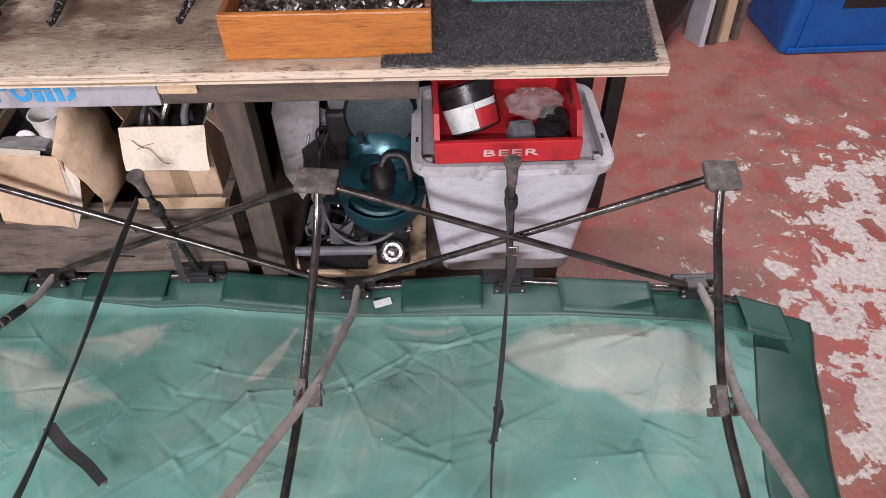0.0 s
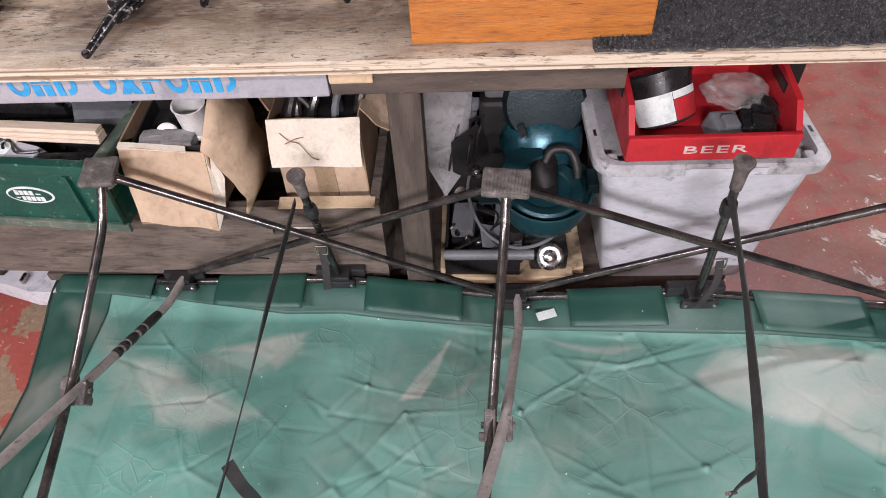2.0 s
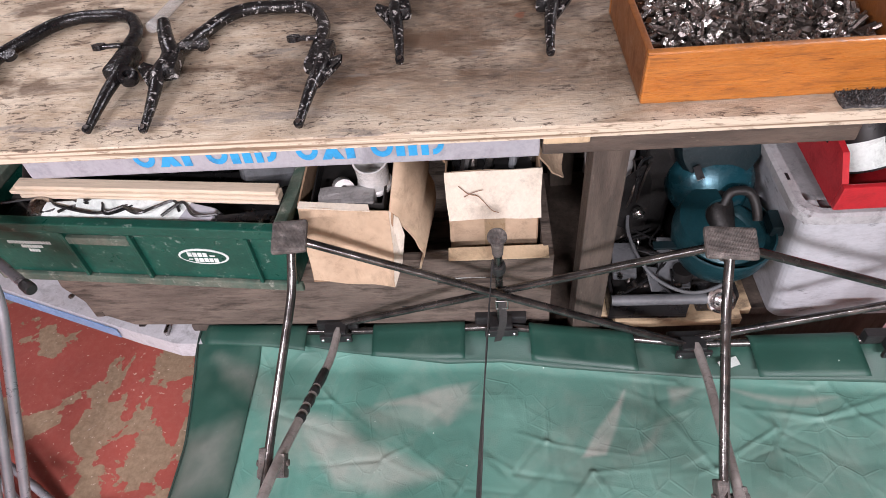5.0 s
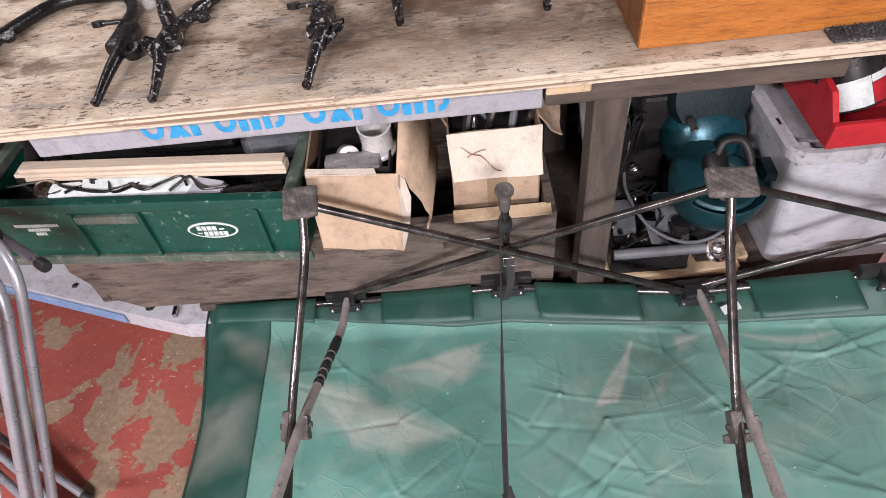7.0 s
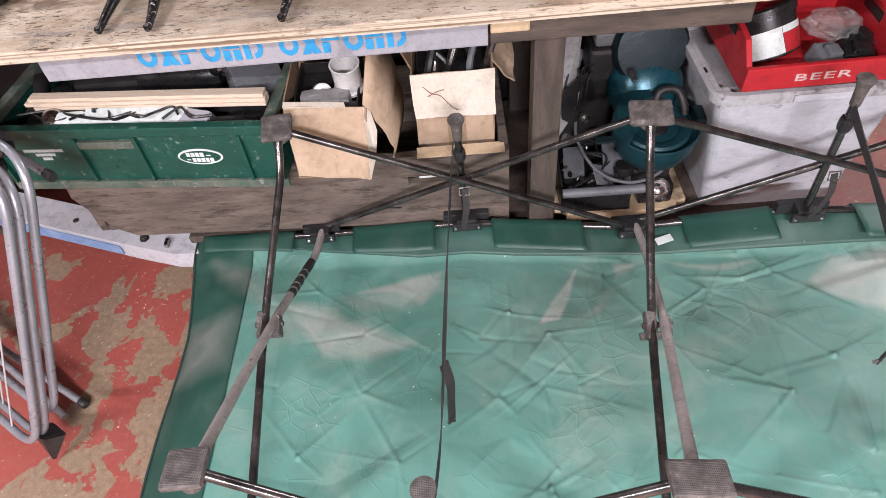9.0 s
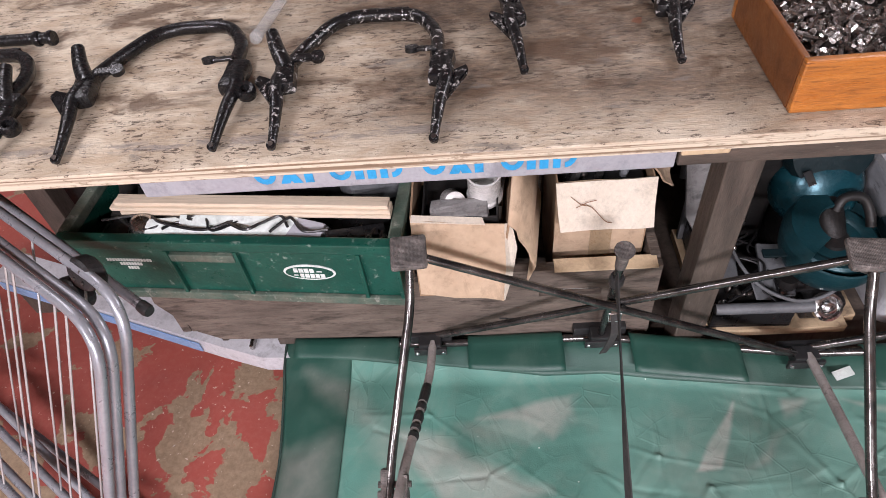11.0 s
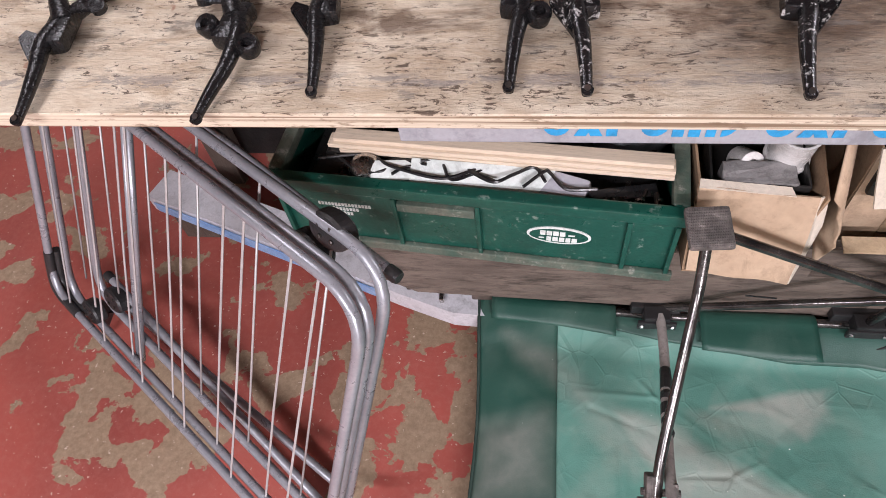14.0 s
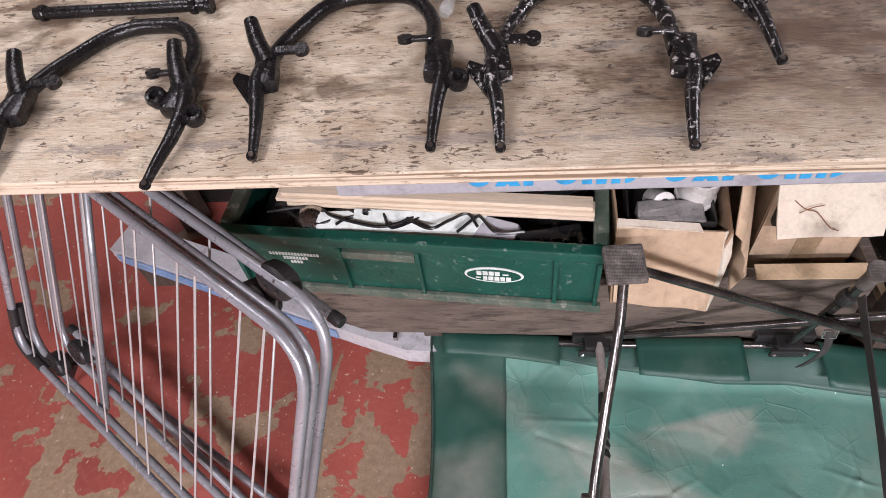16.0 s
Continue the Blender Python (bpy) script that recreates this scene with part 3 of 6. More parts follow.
def canvas_z(x, y):
    v = Vector((x, y, 0.0))
    bed = 0.010 * noise.noise(v * 2.2) + 0.004 * noise.noise(v * 5.5 + Vector((3, 1, 0)))
    bed += FOLDS_BIG(x, y) + FOLDS_SMALL(x, y)
    calm = max(0.0, min(1.0, (rail_y(x) - 0.05 - y) / 0.16)) * max(0.25, min(1.0, (x + 1.38) / 0.35))
    near = max(0.0, min(1.0, (y - rail_y(x) + 0.10) / 0.09))
    z = bed_z(x) + bed * calm + (rail_z(x) - 0.012 - bed_z(x)) * near * near * (3 - 2 * near)
    # the loose end hem droops towards the floor
    if x < -1.2:
        z -= 0.065 * min(1.0, (-1.2 - x) / 0.18) ** 2 * max(0.0, min(1.0, (1.76 - y) / 0.2))
    return z


DUST_AND_LIGHT = [
    [(-1.112, 1.60), (-0.993, 1.57), (-0.876, 1.498), (-0.769, 1.452), (-0.873, 1.418), (-0.98, 1.429), (-1.072, 1.518)],
    [(-0.91, 1.614), (-0.795, 1.638), (-0.69, 1.66), (-0.697, 1.614), (-0.745, 1.569), (-0.809, 1.594)],
    [(-0.353, 1.625), (-0.466, 1.487), (-0.41, 1.48)],
    [(-0.205, 1.61), (-0.265, 1.613), (-0.265, 1.568)],
    [(-0.135, 1.607), (-0.038, 1.573), (0.055, 1.547), (-0.015, 1.545), (-0.09, 1.575)],
    [(0.157, 1.492), (0.223, 1.546), (0.407, 1.547), (0.57, 1.493), (0.64, 1.406), (0.572, 1.302), (0.431, 1.301), (0.352, 1.361), (0.223, 1.385), (0.178, 1.446)],
    [(-1.317, 1.758), (-1.204, 1.71), (-1.06, 1.54), (-1.07, 1.46), (-1.20, 1.637), (-1.277, 1.698)],
    [(-1.363, 1.554), (-1.237, 1.586), (-1.232, 1.425), (-1.374, 1.415)],
    [(-0.261, 1.55), (-0.30, 1.54), (-0.372, 1.473), (-0.324, 1.486)],
    [(-0.95, 1.60), (-0.824, 1.61), (-0.68, 1.66), (-0.70, 1.595), (-0.80, 1.554), (-0.90, 1.56)],
    # Faint dust, spread wide and pale to brighten the canvas towards the back rail.
    [(-0.62, 1.62), (-0.20, 1.58), (0.15, 1.54), (0.12, 1.28), (-0.25, 1.22), (-0.60, 1.32)],
]


def inside(poly, x, y):
    """How far (x, y) lies inside the polygon's edges (negative outside)."""
    best, odd = 1e9, False
    for (ax, ay), (bx, by) in zip(poly, poly[1:] + poly[:1]):
        if (ay > y) != (by > y) and x < (bx - ax) * (y - ay) / (by - ay) + ax:
            odd = not odd
        t = max(0, min(1, ((x - ax) * (bx - ax) + (y - ay) * (by - ay)) / ((bx - ax) ** 2 + (by - ay) ** 2)))
        best = min(best, math.hypot(x - ax - t * (bx - ax), y - ay - t * (by - ay)))
    return best if odd else -best


def dust_and_light_at(x, y):
    w = Vector((x, y, 0.3))
    dx, dy = 0.02 * noise.noise(w * 9), 0.02 * noise.noise(w * 9 + Vector((5, 5, 5)))
    force = (0.62, 0.72, 0.78, 0.5, 0.62, 0.66, 0.36, 0.34, 0.42, 0.4, 0.15)
    soft = (0.03, 0.02, 0.010, 0.014, 0.012, 0.022, 0.05, 0.06, 0.02, 0.03, 0.22)
    d = max(force[k] * max(0.0, min(1.0, 0.5 + inside(p, x + dx, y + dy) / soft[k])) for k, p in enumerate(DUST_AND_LIGHT))
    streak = 0.5 + 0.5 * noise.noise(Vector((x * 3 + y * 2, y * 16 - x * 5, 2.0)))
    return d * (0.45 + 0.75 * streak)


def crease_lines():
    """Straight creases raying from scattered points: start, end, height, width."""
    rr = random.Random(31)
    out = []
    for k in range(75):
        cx, cy = rr.uniform(-1.15, 0.65), rr.uniform(0.9, 1.64)
        if cx < -0.6 and rr.random() < 0.55:
            continue
        a0 = rr.uniform(0, 6.28)
        for i in range(rr.randint(3, 5)):
            a = a0 + i * 1.35 + rr.uniform(-0.5, 0.5)
            ln = rr.uniform(0.05, 0.24)
            out.append((cx, cy, cx + ln * math.cos(a), cy + ln * math.sin(a), rr.choice((-0.8, 1, 1)) * rr.uniform(0.0014, 0.0042), rr.uniform(0.0055, 0.010)))
    return out


CREASES = crease_lines()


def creases_at(xs, ys):
    z = np.zeros_like(xs)
    for ax, ay, bx, by, h, w in CREASES:
        t = np.clip(((xs - ax) * (bx - ax) + (ys - ay) * (by - ay)) / ((bx - ax) ** 2 + (by - ay) ** 2), 0, 1)
        d = np.hypot(xs - ax - t * (bx - ax), ys - ay - t * (by - ay))
        z += h * (1 - 0.8 * t) * np.maximum(0, 1 - d / w)
    return z


def cloth(name, fx, fy, nu, nv, lift, material, parent, o, label="", thick=0.003):
    """A sheet over u, v in 0..1; fx, fy give its place in plan."""
    bm = bmesh.new()
    top = [[None] * (nv + 1) for _ in range(nu + 1)]
    vals = []
    for i in range(nu + 1):
        for j in range(nv + 1):
            x, y = fx(i / nu, j / nv), fy(i / nu, j / nv)
            top[i][j] = bm.verts.new(Vector((x, y, canvas_z(x, y) + lift(i / nu, j / nv))) - o)
            vals.append(max(0.0, min(1.0, dust_and_light_at(x, y))))
    for i in range(nu):
        for j in range(nv):
            bm.faces.new((top[i][j], top[i + 1][j], top[i + 1][j + 1], top[i][j + 1]))
    if name == "canvas":
        flat = [v for v in bm.verts]
        xs, ys = np.array([v.co.x + o.x for v in flat]), np.array([v.co.y + o.y for v in flat])
        for v, dz in zip(flat, creases_at(xs, ys)):
            v.co.z += float(dz)
    ob = part(name, bm, material, parent, label, True)
    # Carries the fold dust and the painted brightening of the canvas back.
    a = ob.data.attributes.new("dust", "FLOAT", "POINT")
    a.data.foreach_set("value", vals)
    md = ob.modifiers.new("thickness", "SOLIDIFY")
    md.thickness, md.offset = thick, -1
    return ob


FEET = [(-1.01, 1.696, 0.636), (-0.24, 1.623, 0.655), (0.547, 1.560, 0.698)]
CLIPS = [(-1.012, 1.782), (-0.207, 1.690), (0.598, 1.592)]
FRONT_FEET = [(-1.029, 0.943, 0.640), (-0.353, 0.886, 0.642), (0.47, 0.845, 0.70)]
FRONT_CLIPS = [(-1.07, 0.90), (-0.32, 0.84), (0.52, 0.80)]
CROSS = [(-1.058, 1.388, 0.362), (-0.262, 1.304, 0.385), (0.512, 1.212, 0.468)]
MIDS = [(-0.620, 1.776, -0.629, 1.679), (0.168, 1.628, 0.149, 1.600)]
MID_TOPS = (0.638, 0.717)
FRONT_MIDS = [(-0.68, 0.85, -0.705, 0.90), (0.08, 0.81, 0.06, 0.86)]


def left_x(y):
    return -1.378 + 0.006 * math.sin(y * 9.0)


def right_x(y):
    return float(np.interp(y, [0.75, 1.12, 1.33, 1.5, 1.6], [0.70, 0.762, 0.818, 0.872, 0.895]))


def camp_bed():
    o = Vector((-0.25, 1.3, 0.19))
    t = thing("camp_bed", pose(*o), "upturned folding camp bed, dusty green canvas, black tube legs up", "camp bed")

    front = 0.78
    x_in = -1.213

    def x_out(y):
        return right_x(y) - 0.142

    def hem(x):
        return float(np.interp(x, [-1.3, -1.2, -1.0, -0.75, 0.5], [0.018, 0.022, 0.047, 0.074, 0.070]))

    def sheet_y(u, v):
        x = x_in + u * 1.93
        return front + 0.05 + v * (rail_y(x) - hem(x) - front - 0.05)

    # inner sheet between the end hems
    cloth("canvas", lambda u, v: x_in + u * (x_out(sheet_y(u, v)) - x_in), sheet_y, 500, 230, lambda u, v: 0.0, M["teal"], t, o, "creased green canvas with dusty fold marks")

    def left_y(v):
        return front + v * (rail_y(-1.37) + 0.012 - front)

    def right_y(v):
        return front + v * (1.548 - front)

    cloth("end_band", lambda u, v: left_x(left_y(v)) + u * (x_in + 0.004 - left_x(left_y(v))), lambda u, v: left_y(v), 18, 110, lambda u, v: 0.004 - 0.012 * (1 - u) ** 3, M["band"], t, o, "dark green canvas hem")
    cloth("end_band", lambda u, v: x_out(right_y(v)) - 0.004 + u * 0.146, lambda u, v: right_y(v), 18, 90, lambda u, v: 0.004 - 0.02 * u ** 3, M["band"], t, o, "dark green canvas hem")
    cloth("side_band", lambda u, v: x_in + u * (0.79 - x_in), lambda u, v: rail_y(x_in + u * (0.79 - x_in)) - (hem(x_in + u * (0.79 - x_in)) + 0.007) * (1 - v) - 0.005 * v, 200, 10, lambda u, v: 0.005, M["band"], t, o, "dark green canvas hem")
    cloth("side_band", lambda u, v: x_in + u * (0.56 - x_in), lambda u, v: front + v * 0.07, 120, 8, lambda u, v: 0.005, M["band"], t, o, "dark green canvas hem")
    # sleeves round the side rail, cut away at the joints
    rail = [Vector((x, rail_y(x) - 0.008, canvas_z(x, rail_y(x)) + 0.010)) - o for x in np.linspace(-1.33, 0.79, 60)]
    part("side_rail", tube(rail, 0.009), M["steel"], t, smooth=True)
    rail2 = [Vector((x, front + 0.02, canvas_z(x, front) + 0.010)) - o for x in np.linspace(-1.33, 0.74, 40)]
    part("side_rail", tube(rail2, 0.009), M["steel"], t, smooth=True)
    for a, b in ((-1.352, -1.09), (-0.925, -0.705), (-0.555, -0.325), (-0.09, 0.105), (0.285, 0.50), (0.70, 0.80)):
        def prof(x, k):
            yy = rail_y(x)
            ang = math.pi * k
            return Vector((x, yy - 0.012 + 0.020 * math.cos(ang) - min(0.06, 0.85 * hem(x)) * max(0, k - 0.72) / 0.28, canvas_z(x, yy) + 0.006 + 0.012 * math.sin(ang * min(1, 1 / 1)) ** 0.8))
        bm = bmesh.new()
        n, kk = 16, 14
        g = [[bm.verts.new(prof(a + (b - a) * i / n, k / kk) - o) for k in range(kk + 1)] for i in range(n + 1)]
        for i in range(n):
            for k in range(kk):
                bm.faces.new((g[i][k], g[i + 1][k], g[i + 1][k + 1], g[i][k + 1]))
        ob = part("rail_sleeve", bm, M["band"], t, "dark green canvas sleeve", True)
        md = ob.modifiers.new("thickness", "SOLIDIFY")
        md.thickness = 0.003
    # piping along the end hems
    for edge, top, dz in ((left_x, 1.84, -0.008), (right_x, 1.545, -0.016)):
        part("piping", tube([Vector((edge(y), y, canvas_z(edge(y), y) + dz)) - o for y in np.linspace(0.78, top, 60)], 0.004, 6), M["seam"], t, smooth=True)

    def bar(a, b, mid=None, mt="steel", r=0.0082, nm="leg_bar"):
        pts = [Vector(a)] + ([Vector(mid)] if mid else []) + [Vector(b)]
        pts = rounded(pts, 0.09, 6) if mid else pts
        part(nm, tube([p - o for p in pts], r), M[mt], t, "dusty grey taped tube" if mt == "greytube" else "", True)

    def foot(x, y, z, rz, w, d):
        bm = block(-w, w, -d, d, 0.0, 0.014, 0.006)
        lathe([(0.016, -0.03), (0.018, -0.012), (0.02, 0.002)], 14, bm=bm)
        block(-w * 0.8, w * 0.8, -0.014, 0.014, -0.02, 0.003, 0.004, bm=bm)
        bmesh.ops.transform(bm, matrix=Matrix.Translation(Vector((x, y, z)) - o) @ pose(0, 0, 0, 12 if y > 1.3 else -10, 0, rz), verts=bm.verts)
        part("rubber_foot", bm, M["rubber"], t, "worn ribbed rubber foot")

    def clip(x, y, z, w=0.05):
        bm = block(x - o.x - w, x - o.x + w, y - o.y + 0.008, y - o.y + 0.03, z - o.z - 0.012, z - o.z + 0.016, 0.004)
        block(x - o.x - 0.026, x - o.x + 0.026, y - o.y - 0.022, y - o.y + 0.012, z - o.z - 0.01, z - o.z + 0.022, 0.004, bm=bm)
        block(x - o.x - 0.038, x - o.x + 0.038, y - o.y - 0.026, y - o.y - 0.018, z - o.z - 0.012, z - o.z + 0.012, 0.002, bm=bm)
        c = part("joint_clip", bm, M["clip"], t)
        for s in (-0.03, 0.03):
            part("rivet", lathe([(0.005, 0), (0.005, 0.002), (0.003, 0.004)], 10, Matrix.Translation((x - o.x + s, y - o.y - 0.0262, z - o.z)) @ pose(0, 0, 0, 90, 0, 0)), M["chrome"], c)

    for i in range(3):
        (fx, fy, fz), (cx, cy), (gx, gy, gz), (hx, hy), (kx, ky, kz) = FEET[i], CLIPS[i], FRONT_FEET[i], FRONT_CLIPS[i], CROSS[i]
        w, d = (0.043, 0.03) if i == 1 else (0.033, 0.034)
        zc, zh = rail_z(cx) + 0.012, bed_z(hx) + 0.03
        foot(fx, fy, fz, (4, -6, -3)[i], w, d)
        foot(gx, gy, gz, (3, -4, -2)[i], w - 0.004, d - 0.003)
        clip(cx, cy, zc)
        clip(hx, hy, zh)
        # crosswise scissor: a lacquered bar and a taped grey one, side by side at the bracket
        pts = rounded([(fx, fy - 0.012, fz - 0.012), (fx - 0.004, fy - 0.06, fz - 0.075), (kx - 0.010, ky, kz), (hx, hy, zh + 0.02)], 0.09, 6)
        part("leg_bar", tube([p - o for p in pts], 0.0088), M["steel"], t, "", True)
        pts = rounded([(cx + 0.006, cy - 0.008, zc + 0.014), (cx + 0.004, cy - 0.10, zc + 0.03), (kx + 0.013, ky - 0.005, kz + 0.012), (gx, gy, gz - 0.012)], 0.09, 6)
        gb = part("leg_bar", tube([p - o for p in pts], 0.0095), M["greytube"], t, "dusty grey taped tube", True)
        if i == 0:
            a, b = pts[7] - o, pts[8] - o
            for u0, u1 in ((0.02, 0.30), (0.34, 0.43), (0.49, 0.62), (0.67, 0.73), (0.79, 0.86)):
                part("tape", tube([a.lerp(b, u0), a.lerp(b, (u0 + u1) / 2) + Vector((0.001, 0, 0.001)), a.lerp(b, u1)], 0.0106, 12, radii=[0.0103, 0.0112, 0.0104]), M["clip"], gb, "torn black tape")
        bm = block(-0.016, 0.004, -0.028, 0.028, -0.016, 0.016, 0.004)
        block(0.022, 0.033, -0.026, 0.018, -0.014, 0.014, 0.004, bm=bm)
        block(-0.026, 0.033, -0.028, -0.012, -0.018, -0.008, 0.003, bm=bm)
        lathe([(0.006, 0.0), (0.006, 0.06)], 10, pose(-0.022, 0, 0, 0, 90, 0), bm=bm)
        bmesh.ops.transform(bm, matrix=Matrix.Translation(Vector((kx - 0.006, ky, kz)) - o) @ pose(0, 0, 0, 30, 0, 0), verts=bm.verts)
        part("pivot_bracket", bm, M["rubber"], t, "dusty black pivot bracket")
    # lengthwise scissors, back and front
    for F, C, back in ((FEET, CLIPS, True), (FRONT_FEET, FRONT_CLIPS, False)):
        for i, j, dy in ((0, 1, -0.009), (1, 0, 0.009), (1, 2, -0.009), (2, 1, 0.009)):
            q = 1 if j > i else -1
            zc = (rail_z(C[j][0]) if back else bed_z(C[j][0]) + 0.02) + 0.012
            bar((F[i][0] + q * 0.02, F[i][1] + dy * 0.3, F[i][2] - 0.004), (C[j][0] - q * 0.006, C[j][1] + dy + 0.004, zc + 0.008))
    # short middle posts with round ends
    for MM in (MIDS, FRONT_MIDS):
        for (x0, y0, x1, y1), zt in zip(MM, MID_TOPS):
            zb = rail_z(x0) if y0 > 1.3 else bed_z(x0) + 0.02
            a, b = Vector((x0, y0, zb)), Vector((x1, y1, zt))
            part("middle_post", tube([a - o, a.lerp(b, 0.97) - o], 0.0085), M["steel"], t, smooth=True)
            ax = (b - a).normalized()
            q = Matrix.Translation(b - o) @ ax.to_track_quat("Z", "Y").to_matrix().to_4x4()
            part("post_end", lathe([(0.0105, -0.06), (0.0115, -0.035), (0.0125, -0.018), (0.016, -0.006), (0.0185, 0.0), (0.018, 0.003)], 18, q), M["rubber"], t, "worn round rubber end", True)
            part("collar", lathe([(0.013, -0.015), (0.0145, -0.008), (0.0145, 0.008), (0.013, 0.015)], 14, Matrix.Translation(a.lerp(b, 0.72) - o) @ ax.to_track_quat("Z", "Y").to_matrix().to_4x4()), M["clip"], t)
            clip(x0, y0, zb + 0.01, 0.06)
    # webbing straps from post to post, with loose tails
    for k, ((x0, y0, x1, y1), (p0, q0, p1, q1)) in enumerate(zip(MIDS, FRONT_MIDS)):
        a = Vector((x1 - 0.01, y1 - 0.012, (0.585, 0.66)[k]))
        b = Vector((p1, q1 + 0.012, (0.50, 0.58)[k]))
        way = (((-0.658, 1.47, 0.54), (-0.674, 1.285, 0.497), (-0.69, 1.06, 0.470)), ((0.13, 1.42, 0.605), (0.105, 1.24, 0.57), (0.075, 1.06, 0.545)))[k]
        pts = curve_pts([a, *way, b], 28)
        turn = [Vector((math.cos(1.4 + 0.2 * math.sin(9.0 * i / 28)), 0, math.sin(1.4 + 0.2 * math.sin(9.0 * i / 28)))) for i in range(len(pts))]
        part("strap", ribbon([p - o for p in pts], 0.02, 0.0022, turn), M["strap"], t, "black webbing strap")
        m0 = pts[int(len(pts) * 0.6)].copy()
        tail = curve_pts([m0, *(m0 + Vector(p) * (1.0, 0.55)[k] for p in ((0.008, -0.008, -0.06), (0.004, 0.006, -0.15), (0.0, 0.012, -0.24)))], 15)
        st = part("strap_tail", ribbon([p - o for p in tail], 0.021, 0.0022, (0.62, 0.66, 0.1)), M["strap"], t)
        part("strap_tip", block(-0.008, 0.008, -0.003, 0.003, -0.008, 0.004, 0.001, m=Matrix.Translation(tail[-1] - o) @ pose(0, 0, 0, 20, 30, 20)), M["chrome"], st, "frayed pale strap tip")
        # buckle at the crossing, with its short end hanging
        c = Vector((x0 * 0.5 + x1 * 0.5 + 0.004, (y0 + y1) / 2 - 0.032, (0.43, 0.50)[k]))
        bk = part("buckle", tube([Vector(p) + c - o for p in ((-0.012, 0, 0), (0.012, 0, 0), (0.012, -0.004, -0.02), (-0.012, -0.004, -0.02))], 0.002, 6, True), M["chrome"], t, "small bright steel buckle")
        sh = curve_pts([c + Vector((0, 0, -0.005)), c + Vector((0.002, -0.012, -0.05)), c + Vector((-0.004, -0.008, -0.10)), c + Vector((-0.01, 0.002, -0.145))], 12)
        part("strap_end", ribbon([p - o for p in sh], 0.016, 0.002, (1, 0.2, 0)), M["strap"], t)
    # paper care label
    part("care_label", block(-0.022, 0.022, -0.010, 0.010, 0, 0.0012, 0, m=Matrix.Translation(Vector((-0.138, 1.645, 0.252)) - o) @ pose(0, 0, 0, 12, 0, 18)), M["white"], t, "small white care label")


camp_bed()


# ---- galvanised chassis arm on the floor, under the bed's edge ----
def chassis_arm():
    t = thing("steel_chassis_arm", pose(-1.6, 1.86, 0.0), "pale galvanised steel channel with blue film strip, on floor", "steel channel")
    o = Vector((-1.6, 1.86, 0))
    top = [(-2.30, 2.115), (-1.56, 1.84), (-1.44, 1.80), (-0.9, 1.775), (0.1, 1.53)]
    wide = [0.10, 0.10, 0.085, 0.08, 0.08]
    for nm, z0, z1, k0, k1 in (("top_flange", 0.158, 0.164, 0.0, 1.0), ("web", 0.108, 0.158, 0.0, 0.05)):
        bm = bmesh.new()
        rows = []
        for (x, y), w in zip(top, wide):
            d = Vector((0.32, 0.95, 0)) * w
            a, b = Vector((x, y, 0)) + d * k0, Vector((x, y, 0)) + d * k1
            rows.append([bm.verts.new(Vector((p.x, p.y, z)) - o) for p, z in ((a, z0), (b, z0), (b, z1), (a, z1))])
        for u, w in zip(rows, rows[1:]):
            for k in range(4):
                bm.faces.new((u[k], u[(k + 1) % 4], w[(k + 1) % 4], w[k]))
        bm.faces.new(rows[0][::-1])
        bm.faces.new(rows[-1])
        bmesh.ops.recalc_face_normals(bm, faces=bm.faces[:])
        part(nm, bm, M["galv"], t)
    for a, b in (((-2.28, 2.1055), (-1.62, 1.860)),):
        d = (Vector((b[0], b[1], 0)) - Vector((a[0], a[1], 0)))
        rot = math.degrees(math.atan2(d.y, d.x))
        part("blue_film", block(0, d.length, -0.004, -0.001, 0.118, 0.152, 0, m=Matrix.Translation(Vector((a[0], a[1], 0)) - o) @ pose(0, 0, 0, 0, 0, rot)), M["bluefilm"], t, "patchy blue film strip")
    for x, y in ((-2.2, 2.12), (-1.15, 1.83), (-0.2, 1.64)):
        part("packer", block(x - o.x - 0.05, x - o.x + 0.05, y - o.y - 0.02, y - o.y + 0.05, 0.0, 0.157, 0.004), M["legwood"], t, "dark timber packer")
    bolt = part("bolt", lathe([(0.014, 0), (0.014, 0.003), (0.009, 0.003), (0.009, 0.012), (0.005, 0.012), (0.005, 0.018)], 6, Matrix.Translation(Vector((-1.545, 1.868, 0.164)) - o)), M["nutdark"], t)
    part("bolt", block(-0.005, 0.005, -0.014, 0.014, 0, 0.016, 0.002, m=Matrix.Translation(Vector((-1.468, 1.838, 0.164)) - o)), M["nut"], t)
    part("bolt", lathe([(0.008, 0), (0.008, 0.004), (0.004, 0.006)], 8, Matrix.Translation(Vector((-1.78, 1.965, 0.164)) - o)), M["nutdark"], t)


chassis_arm()


